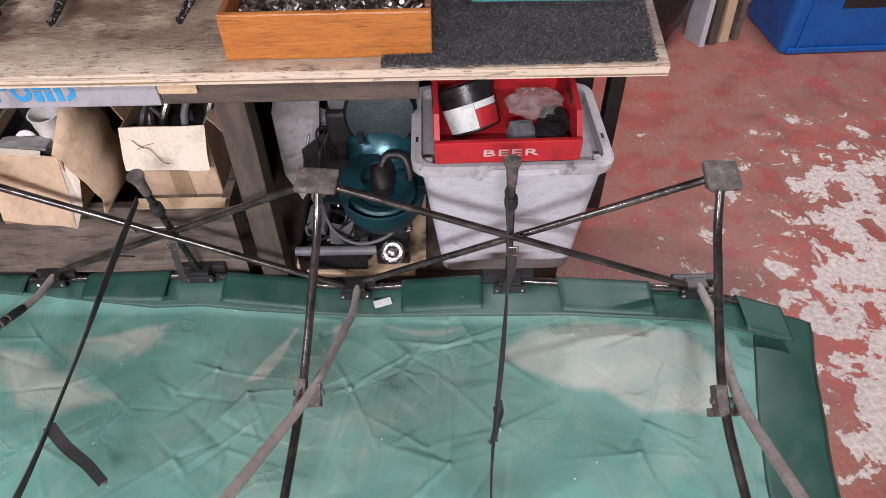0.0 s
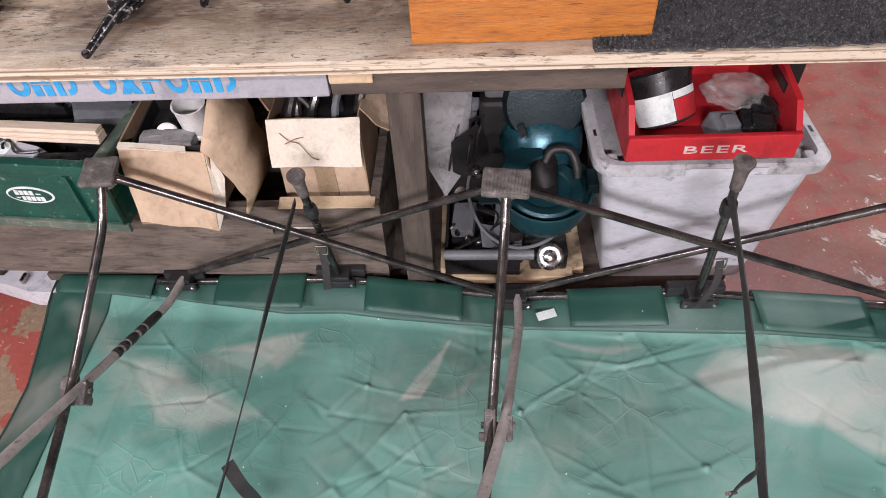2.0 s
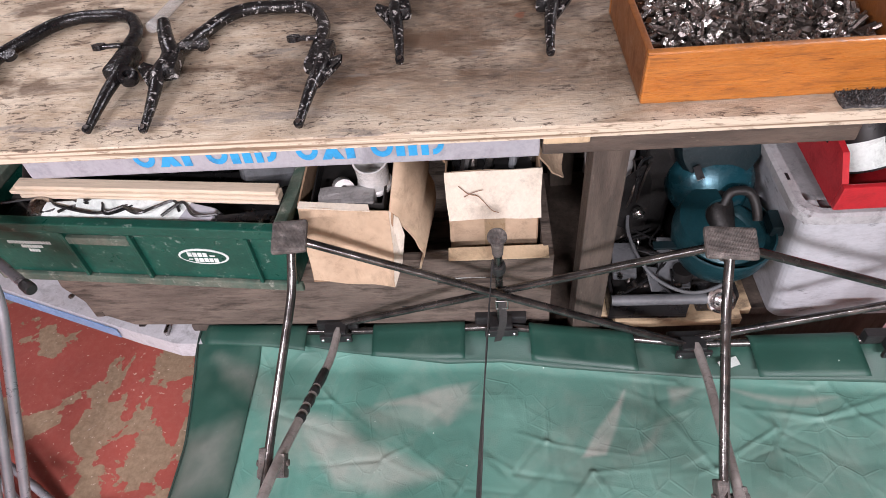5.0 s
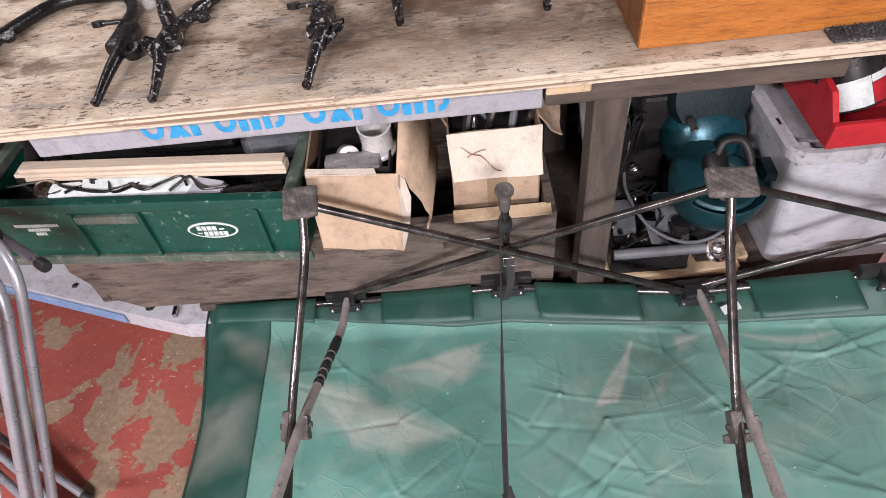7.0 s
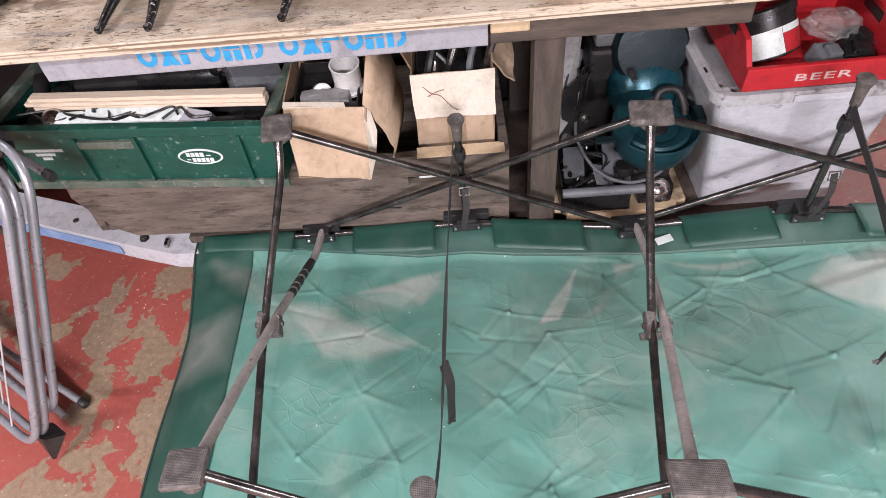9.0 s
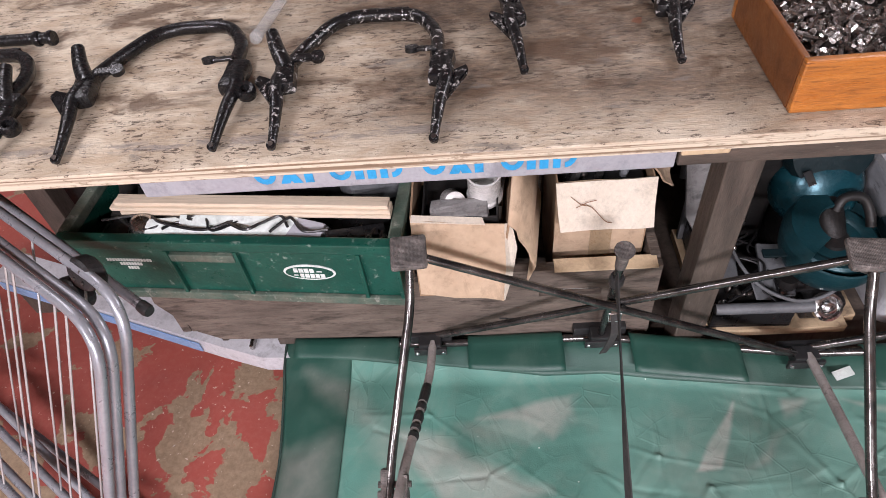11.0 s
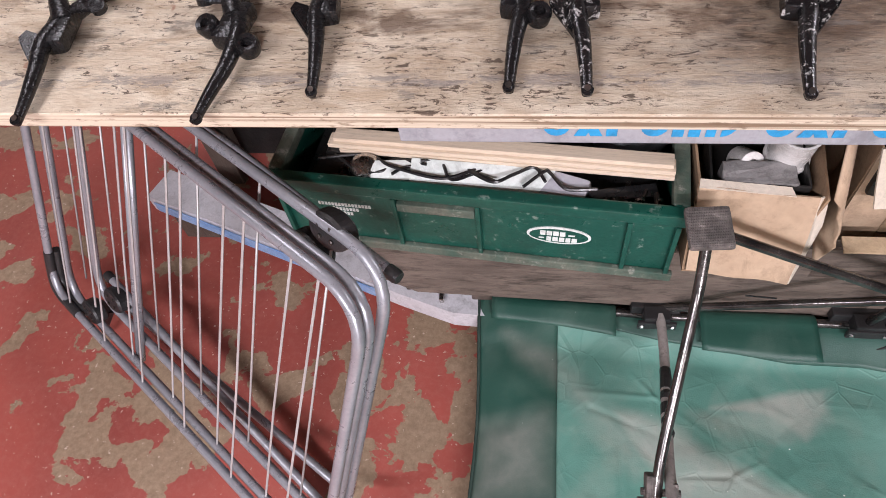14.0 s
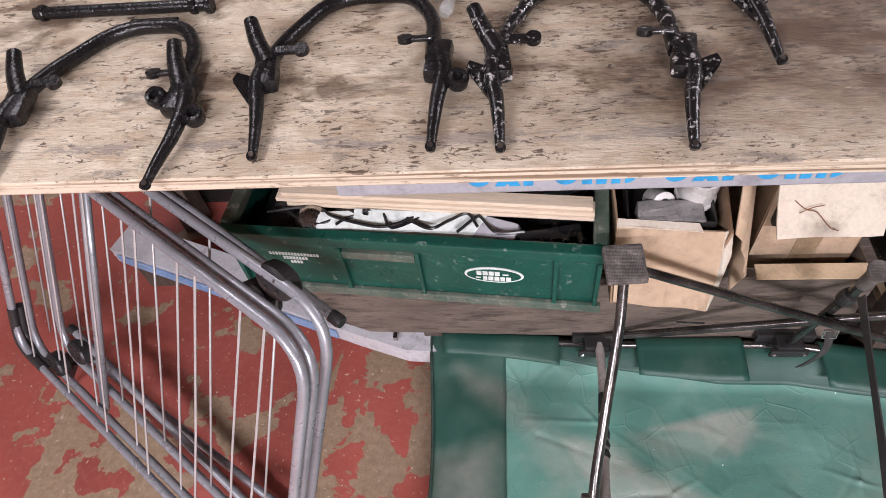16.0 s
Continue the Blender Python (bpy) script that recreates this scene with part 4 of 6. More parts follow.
# ---- on the bench: enamelled hoops ----
def hoop(m, label, mt, wide=1.0, lean=0.055, curl=0.0, cups=((0.030, 0.128),)):
    """A painted tube hoop with flattened feet, gussets, lugs and a prong, lying flat on the bench."""
    t = thing("steel_hoop", m, label, "bike stand", "black enamelled hoops on the bench")
    z = 0.017
    w = 0.130 * wide
    arch = [(-w - 0.014, 0.19, z + 0.008), (-w + 0.004, 0.27, z), (-w + lean + 0.02, 0.392, z), (w - 0.045, 0.385, z), (w - 0.004, 0.31, z), (w - 0.002, 0.19, z + 0.008)]
    part("arch_tube", tube(rounded(arch, 0.06, 7), 0.0128, 12), mt, t, smooth=True)
    part("arch_tab", block(-0.045, 0.045, -0.006, 0.006, -0.004, 0.004, 0.002, m=Matrix.Translation((0.02, 0.405, z)) @ pose(0, 0, 0, 0, 0, -1)), mt, t)
    for q in (-1, 1):
        bend = curl if q > 0 else 0.0
        leg = [(q * (w + 0.010), 0.205, z + 0.009), (q * (w + 0.016) - bend * 0.2, 0.15, z + 0.012), (q * (w + 0.008) - bend * 0.35, 0.095, z + 0.006), (q * (w + 0.003) - bend * 0.1, 0.045, z - 0.001), (q * w + bend * 0.1, 0.0, z - 0.007)]
        pts = curve_pts(leg, 24)
        n = len(pts) - 1
        rad = [0.0165 - 0.0098 * (i / n) ** 0.9 for i in range(n + 1)]
        l = part("leg", tube(pts, 0.013, 12, radii=rad, flat=0.85), mt, t, smooth=True)
        eye = lathe([(0.0035, -0.0025), (0.0078, -0.0025), (0.0078, 0.0025), (0.0035, 0.0025)], 16, Matrix.Translation((q * w, 0.004, z - 0.004)) @ pose(0, 0, 0, 25, 0, 0))
        part("foot_eye", eye, mt, l)
        part("foot_hole", lathe([(0.0042, 0.0), (0.0042, 0.0007)], 12, Matrix.Translation((q * w, 0.004, z + 0.0004)) @ pose(0, 0, 0, 25, 0, 0)), M["nutdark"], l, "bare metal in the foot hole")
        # welded junction where arch, leg and prong meet
        bm = block(-0.019, 0.019, -0.045, 0.04, -0.015, 0.013, 0.010)
        bmesh.ops.transform(bm, matrix=Matrix.Translation((q * (w + 0.008), 0.185, z + 0.008)) @ pose(0, 0, 0, 0, 0, -q * 8), verts=bm.verts)
        part("junction", bm, mt, t, smooth=True)
        # eyed lug pointing inwards
        bm = block(-0.022, 0.016, -0.008, 0.008, -0.0035, 0.0035, 0.0025)
        lathe([(0.006, -0.0045), (0.0125, -0.0045), (0.0125, 0.0045), (0.006, 0.0045)], 18, Matrix.Translation((0.022, 0, 0)), bm=bm)
        bmesh.ops.transform(bm, matrix=Matrix.Translation((q * (w - 0.024), 0.222 + 0.004 * q, z + 0.020)) @ pose(0, 0, 0, 14, 0, 180 if q > 0 else 0), verts=bm.verts)
        part("lug", bm, mt, t)
        if q < 0 or not cups:
            # folded gusset standing out from the leg
            bm = bmesh.new()
            x0 = q * (w + 0.012)
            ring = [(0.0, 0.165, 0.008), (q * 0.040, 0.172, 0.020), (q * 0.043, 0.150, 0.022), (q * 0.004, 0.098, 0.006)]
            up = [bm.verts.new((x0 + x, y, z + h)) for x, y, h in ring]
            lo = [bm.verts.new((x0 + x * 0.94, y - 0.002, z + h - 0.012)) for x, y, h in ring]
            bm.faces.new(up)
            bm.faces.new(lo[::-1])
            for i in range(4):
                bm.faces.new((up[i], lo[i], lo[(i + 1) % 4], up[(i + 1) % 4]))
            bmesh.ops.bevel(bm, geom=bm.edges[:], offset=0.0025, segments=2, affect="EDGES")
            bmesh.ops.recalc_face_normals(bm, faces=bm.faces[:])
            part("gusset", bm, mt, t)
        else:
            for sx, y in cups:
                part("cup", lathe([(0.010, -0.012), (0.0165, -0.008), (0.0175, 0.006), (0.014, 0.012), (0.008, 0.010), (0.007, 0.002)], 20, Matrix.Translation((q * (w + 0.008) + sx, y, z + 0.012)) @ pose(0, 0, 0, 18, 8 if sx > 0 else -14, 0)), mt, t, smooth=True)
        if q < 0 or curl:
            d = -1 if q < 0 else -0.75
            prong = [(q * (w + 0.006), 0.195, z + 0.012), (q * (w + 0.006) + d * 0.026, 0.245, z + 0.022), (q * (w + 0.006) + d * 0.044, 0.292, z + 0.030)]
            pts = curve_pts(prong, 10)
            part("prong", tube(pts, 0.012, 12, radii=[0.0165 - 0.0045 * i / (len(pts) - 1) for i in range(len(pts))], flat=0.8), mt, t, smooth=True)
    return t


hoop(pose(-1.431, 1.729, 0.862, 0, 0, 1.5), "gloss black enamelled steel hoop with lugs, lying on the bench", M["hoop"])
hoop(pose(-1.073, 1.723, 0.862, 0, 0, -1.5), "chipped black enamelled steel hoop with lugs, lying on the bench", M["hoopchip"], 1.0, 0.04, 0.0, ())
hoop(pose(-0.657, 1.892, 0.862, 0, 0, 0), "chipped black enamelled steel hoop, set well back on the bench", M["hoopchip"], 1.02, 0.055, 0.0, ())
hoop(pose(-1.836, 1.672, 0.862, 0, 0, 1), "gloss black enamelled steel hoop overhanging the bench edge", M["hoop"], 1.0, 0.075, -0.03, ((0.036, 0.128), (-0.036, 0.175)))


def bench_rod():
    t = thing("steel_rod", pose(-1.90, 2.128, 0.875, 0, 0, -1), "black enamelled steel rod with end collars on the bench", "steel rod")
    part("shaft", tube([(-0.18, 0, 0), (0.17, 0.003, 0)], 0.0115, 12), M["hoop"], t, smooth=True)
    for x in (-0.165, 0.135, 0.165):
        part("collar", lathe([(0.014, -0.006), (0.0155, -0.003), (0.0155, 0.003), (0.014, 0.006)], 14, pose(x, 0.001, 0, 0, 90, 0)), M["hoop"], t)


bench_rod()


def clear_tube():
    t = thing("clear_plastic_tube", pose(-1.283, 2.14, 0.875, 0, 0, -10), "short clear plastic tube lying on the bench", "plastic tube")
    part("tube_wall", tube([(0, -0.07, 0), (0, 0.075, 0)], 0.011, 14), M["clear"], t, smooth=True)
    part("stopper", lathe([(0.012, -0.012), (0.013, 0.0), (0.010, 0.006)], 14, pose(0, -0.075, 0, 90, 0, 0)), M["clear"], t)


clear_tube()


# ---- wooden drawer of small steel fittings ----
def drawer_box():
    t = thing("wooden_box", pose(-0.2, 1.745, 0.863, 0, 0, 0.5), "varnished pine box full of small steel fittings", "wooden box")
    L, D, Ht = 0.198, 0.30, 0.092
    part("front_panel", block(-L, L, 0, 0.014, 0, Ht, 0.004), M["varnish"], t, "orange varnished pine front with knots")
    part("back_panel", block(-L, L, D - 0.014, D, 0, Ht, 0.003), M["varnish"], t)
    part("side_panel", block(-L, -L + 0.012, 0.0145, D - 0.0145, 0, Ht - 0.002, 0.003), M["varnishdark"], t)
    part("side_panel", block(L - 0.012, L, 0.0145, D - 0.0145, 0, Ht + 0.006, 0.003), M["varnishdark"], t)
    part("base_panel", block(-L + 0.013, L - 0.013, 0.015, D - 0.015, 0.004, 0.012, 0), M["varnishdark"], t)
    return t


drawer_box()


def fittings():
    rr = random.Random(11)
    big, dark = bmesh.new(), bmesh.new()
    for i in range(900):
        x, y = rr.uniform(-0.375, -0.03), rr.uniform(1.765, 2.025)
        z = 0.918 + 0.018 * noise.noise(Vector((x * 14, y * 14, 0))) + rr.uniform(-0.006, 0.010)
        q = Matrix.Translation((x, y, z)) @ Euler((rr.uniform(0, 6), rr.uniform(0, 6), rr.uniform(0, 6))).to_matrix().to_4x4()
        r, h = rr.uniform(0.003, 0.0065), rr.uniform(0.004, 0.018)
        target = dark if rr.random() < 0.35 else big
        vs = []
        for zz in (-h, h):
            vs.append([target.verts.new(q @ Vector((r * math.cos(k * math.pi / 3), r * math.sin(k * math.pi / 3), zz))) for k in range(6)])
        for k in range(6):
            target.faces.new((vs[0][k], vs[0][(k + 1) % 6], vs[1][(k + 1) % 6], vs[1][k]))
        target.faces.new(vs[0][::-1])
        target.faces.new(vs[1])
    tagged(part("steel_fittings", big, M["nut"]), "heap of small bright steel nuts and sockets", "fittings", kind="stuff")
    tagged(part("oiled_fittings", dark, M["nutdark"]), "small dark oiled nuts and bolts among the heap", "fittings", kind="stuff")
    bm = bmesh.new()
    n = 24
    g = [[bm.verts.new((-0.383 + 0.366 * i / n, 1.762 + 0.265 * j / n, 0.912 + 0.018 * noise.noise(Vector(((-0.383 + 0.366 * i / n) * 14, (1.762 + 0.265 * j / n) * 14, 0))))) for j in range(n + 1)] for i in range(n + 1)]
    for i in range(n):
        for j in range(n):
            bm.faces.new((g[i][j], g[i + 1][j], g[i + 1][j + 1], g[i][j + 1]))
    tagged(part("fittings_heap", bm, M["nutdark"]), "packed mass of oily small fittings in the drawer", "fittings", kind="stuff")


fittings()


# ---- carpet mat with pile ----
def carpet_mat():
    rr = random.Random(5)
    t = thing("carpet_mat", pose(0.17, 1.86, 0.863), "dark grey carpet offcut with frayed edge on the bench", "mat")
    bm = bmesh.new()
    out = []
    for a, b, n in (((-0.27, -0.155), (0.255, -0.148), 40), ((0.255, -0.148), (0.315, 0.26), 24), ((0.315, 0.26), (-0.25, 0.26), 40), ((-0.25, 0.26), (-0.27, -0.155), 24)):
        for k in range(n):
            u = k / n
            out.append((a[0] + (b[0] - a[0]) * u + rr.uniform(-0.003, 0.003), a[1] + (b[1] - a[1]) * u + rr.uniform(-0.004, 0.003)))
    lo = [bm.verts.new((x, y, 0)) for x, y in out]
    hi = [bm.verts.new((x, y, 0.005)) for x, y in out]
    bm.faces.new(hi)
    for i in range(len(out)):
        j = (i + 1) % len(out)
        bm.faces.new((lo[i], lo[j], hi[j], hi[i]))
    part("backing", bm, M["mat"], t)
    pile = bmesh.new()
    for i in range(26000):
        x, y = rr.uniform(-0.268, 0.30), rr.uniform(-0.155, 0.2)
        if x > 0.255 + (y + 0.148) * 0.147 + rr.uniform(-0.004, 0.004):
            continue
        h, a = rr.uniform(0.003, 0.008), rr.uniform(0, 6.28)
        c, s = math.cos(a) * 0.0018, math.sin(a) * 0.0018
        lx, ly = rr.uniform(-0.005, 0.005), rr.uniform(-0.005, 0.005)
        pile.faces.new([pile.verts.new(p) for p in ((x - c, y - s, 0.004), (x + c, y + s, 0.004), (x + lx, y + ly, 0.004 + h))])
    tagged(part("nap", pile, M["mat"], t), kind="stuff")


carpet_mat()


def folder():
    t = thing("plastic_case", pose(0.265, 2.02, 0.872, 0, 0, -1), "pale teal flat plastic case lying on the carpet mat", "case")
    part("base", block(-0.18, 0.18, -0.065, 0.16, 0, 0.022, 0.006), M["tealbox"], t)
    part("lid", block(-0.176, 0.176, -0.061, 0.156, 0.0225, 0.04, 0.006), M["tealbox"], t)
    part("catch", block(-0.03, 0.03, -0.071, -0.0655, 0.012, 0.032, 0.002), M["grey"], t)


folder()


# ---- under the bench: weathered chest ----
def old_chest():
    t = thing("wooden_chest", pose(-1.06, 1.803, 0.19), "open weathered grey timber chest, dirty and split", "chest")
    bm = bmesh.new()
    def slab(pts):
        fr = [bm.verts.new((x, 0, z)) for x, z in pts]
        bk = [bm.verts.new((x, 0.022, z)) for x, z in pts]
        bm.faces.new(fr[::-1])
        bm.faces.new(bk)
        for i in range(len(pts)):
            j = (i + 1) % len(pts)
            bm.faces.new((fr[i], fr[j], bk[j], bk[i]))

    # the board round its cut hand slot
    slab([(-0.555, 0.255), (0.30, 0.255), (0.30, 0.190), (0.30, 0.168), (0.30, 0.024), (-0.45, 0.055), (-0.50, 0.09), (-0.56, 0.205)])
    slab([(0.435, 0.255), (0.555, 0.255), (0.555, 0.012), (0.435, 0.018), (0.435, 0.168), (0.435, 0.190)])
    slab([(0.30, 0.255), (0.435, 0.255), (0.435, 0.190), (0.30, 0.190)])
    slab([(0.30, 0.168), (0.435, 0.168), (0.435, 0.018), (0.30, 0.024)])
    bmesh.ops.remove_doubles(bm, verts=bm.verts[:], dist=0.0001)
    bmesh.ops.recalc_face_normals(bm, faces=bm.faces[:])
    part("front_board", bm, M["oldwood"], t, "split grey front board")
    part("side_board", block(0.533, 0.555, 0.0225, 0.40, 0.0, 0.262, 0.003), M["oldwood"], t)
    part("side_board", block(-0.555, -0.533, 0.0225, 0.40, 0.06, 0.262, 0.003), M["oldwood"], t)
    part("back_board", block(-0.532, 0.532, 0.378, 0.40, 0.0, 0.262, 0.003), M["oldwood"], t)
    part("base_board", block(-0.532, 0.532, 0.023, 0.377, 0.06, 0.08, 0.002), M["oldwood"], t)
    part("inner_shelf", block(-0.532, 0.20, 0.023, 0.377, 0.24, 0.26, 0.002), M["oldwood"], t)
    part("split", block(0.20, 0.26, -0.0012, 0.002, 0.112, 0.1165, 0.0, m=pose(0, 0, 0, 0, 6, 0)), M["black"], t, "dark split in the board")


old_chest()


def marker_pen():
    t = thing("marker_pen", pose(-0.632, 1.822, 0.3662, 0, 0, 0), "white marker pen with black cap stuck in the chest slot", "pen")
    part("barrel", tube([(-0.10, 0, 0), (-0.02, 0, 0)], 0.0075, 12), M["white"], t, smooth=True)
    part("cap", tube([(-0.02, 0, 0), (0.0, 0, 0), (0.005, 0, 0)], 0.0082, 12, radii=[0.0084, 0.0082, 0.005]), M["black"], t, smooth=True)


marker_pen()


# ---- green parts crate ----
def green_crate():
    t = thing("parts_crate", pose(-1.03, 1.720, 0.451, 0, 0, -5.5), "dark green plastic parts crate with white oval badge, scuffed", "crate")
    L, D, H = 0.70, 0.42, 0.18
    part("front_wall", block(-L + 0.012, -0.012, 0.012, 0.022, 0.004, H - 0.004, 0.002), M["crate"], t)
    part("back_wall", block(-L + 0.012, -0.012, D - 0.022, D - 0.012, 0.004, H, 0.002), M["crate"], t)
    part("end_wall", block(-0.022, -0.012, 0.0225, D - 0.0225, 0.004, H, 0.002), M["crate"], t)
    part("end_wall", block(-L + 0.012, -L + 0.022, 0.0225, D - 0.0225, 0.004, H, 0.002), M["crate"], t)
    part("base", block(-L + 0.022, -0.0225, 0.0225, D - 0.0225, 0.0, 0.012, 0), M["crate"], t)
    part("rim", block(-L, 0, 0.0, 0.024, H - 0.026, H, 0.004), M["crate"], t)
    part("rim", block(-L, 0, D - 0.024, D, H - 0.026, H, 0.004), M["crate"], t)
    part("rim", block(-0.026, 0, 0.0245, D - 0.0245, H - 0.022, H + 0.001, 0.004), M["cratelip"], t, "scuffed plastic rim")
    part("rim", block(-L, -L + 0.026, 0.0245, D - 0.0245, H - 0.022, H + 0.001, 0.004), M["cratelip"], t, "scuffed plastic rim")
    part("foot_lip", block(-L + 0.01, 0.0, 0.001, 0.012, 0.0, 0.022, 0.003), M["cratelip"], t, "dirt-caked lower lip")
    for x in (-0.685, -0.475, -0.33, -0.085, -0.012):
        part("rib", block(x - 0.004, x + 0.004, 0.001, 0.0118, 0.0225, H - 0.028, 0.0015), M["crate"], t)
    part("rib", block(-0.47, -0.335, 0.001, 0.0118, 0.122, 0.142, 0.002), M["cratelip"], t)
    # oval badge of plain shapes
    b = part("badge", lathe([(0.054, 0), (0.054, 0.0016)], 32, Matrix.Translation((-0.195, 0.0119, 0.088)) @ pose(0, 0, 0, 90, 0, 0) @ Matrix.Diagonal((1, 0.42, 1, 1))), M["white"], t, "white oval badge with two bars")
    part("badge_field", lathe([(0.049, 0.0), (0.049, 0.0012)], 32, Matrix.Translation((-0.195, 0.0102, 0.088)) @ pose(0, 0, 0, 90, 0, 0) @ Matrix.Diagonal((1, 0.36, 1, 1))), M["crate"], b, "green field")
    for x0, x1, z0, z1 in ((-0.031, -0.022, 0.002, 0.0135), (-0.020, -0.011, 0.002, 0.0135), (-0.009, 0.000, 0.002, 0.0135), (0.002, 0.011, 0.002, 0.0135), (0.016, 0.027, 0.004, 0.007), (-0.020, -0.012, -0.0135, -0.002), (-0.010, -0.001, -0.0135, -0.002), (0.001, 0.010, -0.0135, -0.002), (0.012, 0.020, -0.0135, -0.002), (0.022, 0.031, -0.0135, -0.002), (-0.033, -0.024, -0.008, -0.005)):
        part("badge_bar", block(-0.195 + x0, -0.195 + x1, 0.0078, 0.0088, 0.088 + z0, 0.088 + z1, 0), M["white"], b)
    for x0, x1, z in ((-0.62, -0.52, 0.108), (-0.595, -0.545, 0.096), (-0.583, -0.555, 0.084)):
        k = int((x1 - x0) / 0.0062)
        bm = bmesh.new()
        for i in range(k):
            block(x0 + i * 0.0062, x0 + i * 0.0062 + 0.0045, 0.0108, 0.0119, z, z + 0.008, 0, bm=bm)
        part("stencil_row", bm, M["white"], t, "small white stencil marks")
    return t


green_crate()


def crate_contents():
    R = pose(-1.03, 1.720, 0.451, 0, 0, -5.5)
    for k, (y, z, x0, x1, w) in enumerate(((0.070, 0.1825, -0.58, -0.026, 0.030), (0.073, 0.1915, -0.60, -0.026, 0.028), (0.078, 0.2005, -0.59, -0.03, 0.026))):
        t = thing("pine_batten", R @ pose(0, y, z, 0, 0, (0.0, 0.1, 0.0, -0.1, 0.1)[k]), "thin pale planed pine batten across the green crate", "timber batten", "pine battens on the crate")
        part("batten", block(x0, x1, 0, w, 0, 0.0085, 0.0012), M["pine"], t)
        t.children[0]["label"] = "pale pine"
    rr = random.Random(21)

    def put(name, bm, mt, lab, cat, x, y, z, rx=0, ry=0, rz=0):
        ob = part(name, bm, M[mt], None, "", True)
        ob.matrix_basis = R @ pose(x, y, z, rx, ry, rz)
        tagged(ob, lab, cat)

    put("white_adaptor", block(-0.05, 0.05, -0.02, 0.02, -0.015, 0.015, 0.008), "white", "white plastic adaptor among black cables", "adaptor", -0.47, 0.050, 0.166, 20, 5, 12)
    put("white_cover", block(-0.12, 0.12, -0.03, 0.03, -0.006, 0.006, 0.004), "white", "flat white plastic cover in the crate", "cover", -0.33, 0.046, 0.168, 30, 2, 2)
    put("grey_case", block(-0.045, 0.045, -0.03, 0.03, -0.02, 0.02, 0.007), "board", "rounded grey plastic case in the crate", "case", -0.20, 0.05, 0.152, 25, 0, -14)
    put("silver_horn", lathe([(0.02, -0.03), (0.03, -0.01), (0.034, 0.0), (0.03, 0.012), (0.012, 0.03)], 18), "nut", "small rounded silver casting in the crate", "casting", -0.53, 0.052, 0.162, 70, 20, 0)
    put("mesh_roll", tube(curve_pts([(0, -0.05, 0), (0.01, 0, 0.01), (0, 0.06, 0.03)], 10), 0.018, 12), "dark", "dark knurled hose stub at the crate's end", "hose", -0.60, 0.12, 0.17, 0, 0, 10)
    put("black_canister", lathe([(0.03, -0.10), (0.034, -0.09), (0.034, 0.09), (0.03, 0.10)], 20), "black", "glossy black canister behind the battens", "canister", -0.28, 0.22, 0.17, 0, 90, 4)
    put("chrome_fitting", lathe([(0.012, -0.03), (0.016, -0.02), (0.011, 0.0), (0.016, 0.02), (0.01, 0.03)], 14), "chrome", "bright chrome fitting behind the battens", "fitting", -0.17, 0.20, 0.195, 30, 60, 0)
    put("grey_housing", block(-0.06, 0.06, -0.06, 0.06, -0.04, 0.04, 0.01), "grey", "dark grey plastic housing at the crate's back", "housing", -0.10, 0.22, 0.16, 20, 10, 30)
    put("dark_engine_part", block(-0.10, 0.10, -0.07, 0.07, -0.05, 0.04, 0.014), "dark", "dark oily machine part at the crate's back", "machine part", -0.45, 0.25, 0.15, 5, 4, 12)
    put("black_lever", block(-0.06, 0.06, -0.012, 0.012, -0.01, 0.01, 0.005), "black", "black plastic lever in the crate", "lever", -0.10, 0.06, 0.15, 20, 12, 25)
    put("black_bracket", block(-0.05, 0.05, -0.02, 0.02, -0.01, 0.012, 0.005), "black", "black plastic bracket in the crate", "bracket", -0.13, 0.045, 0.14, 40, 12, -10)
    for k in range(6):
        x0 = (-0.60, -0.57, -0.49, -0.42, -0.36, -0.27)[k]
        span = (0.26, 0.13, 0.20, 0.09, 0.15, 0.11)[k]
        pts = [(x0 + span * i / 4 + rr.uniform(-0.018, 0.018), 0.050 + 0.020 * math.sin(1.7 * i + 2.3 * k), 0.183 + rr.uniform(-0.005, 0.007)) for i in range(5)]
        ob = part("black_cable", tube(curve_pts(pts, 42), 0.0030, 6), M["black"], None, "", True)
        ob.matrix_basis = R
        tagged(ob, "tangled thin black cable in the crate", "cable", "black cables in the crate")
    for k in range(14):
        x, y = rr.uniform(-0.2, -0.04), rr.uniform(0.03, 0.08)
        put("small_fitting", lathe([(0.004, -0.012), (0.006, 0.0), (0.004, 0.012)], 8), "nut" if k % 3 else "nutdark", "small steel fitting among black scraps", "fitting", x, y, rr.uniform(0.125, 0.15), rr.uniform(0, 180), rr.uniform(0, 180), 0)
    put("scrap_filling", block(-0.31, 0.31, -0.17, 0.17, -0.045, 0.045, 0.02), "black", "dark jumble of plastic scraps filling the crate", "scraps", -0.35, 0.21, 0.085)


crate_contents()


# ---- cardboard boxes ----
def sheet(pts, thick, m=None):
    """A flat board of the given outline (x, y, z corners)."""
    bm = bmesh.new()
    pts = [Vector(p) for p in pts]
    nrm = (pts[1] - pts[0]).cross(pts[2] - pts[0]).normalized() * thick
    a = [bm.verts.new(p) for p in pts]
    b = [bm.verts.new(p - nrm) for p in pts]
    bm.faces.new(a)
    bm.faces.new(b[::-1])
    for i in range(len(pts)):
        j = (i + 1) % len(pts)
        bm.faces.new((a[i], b[i], b[j], a[j]))
    bmesh.ops.recalc_face_normals(bm, faces=bm.faces[:])
    return bm


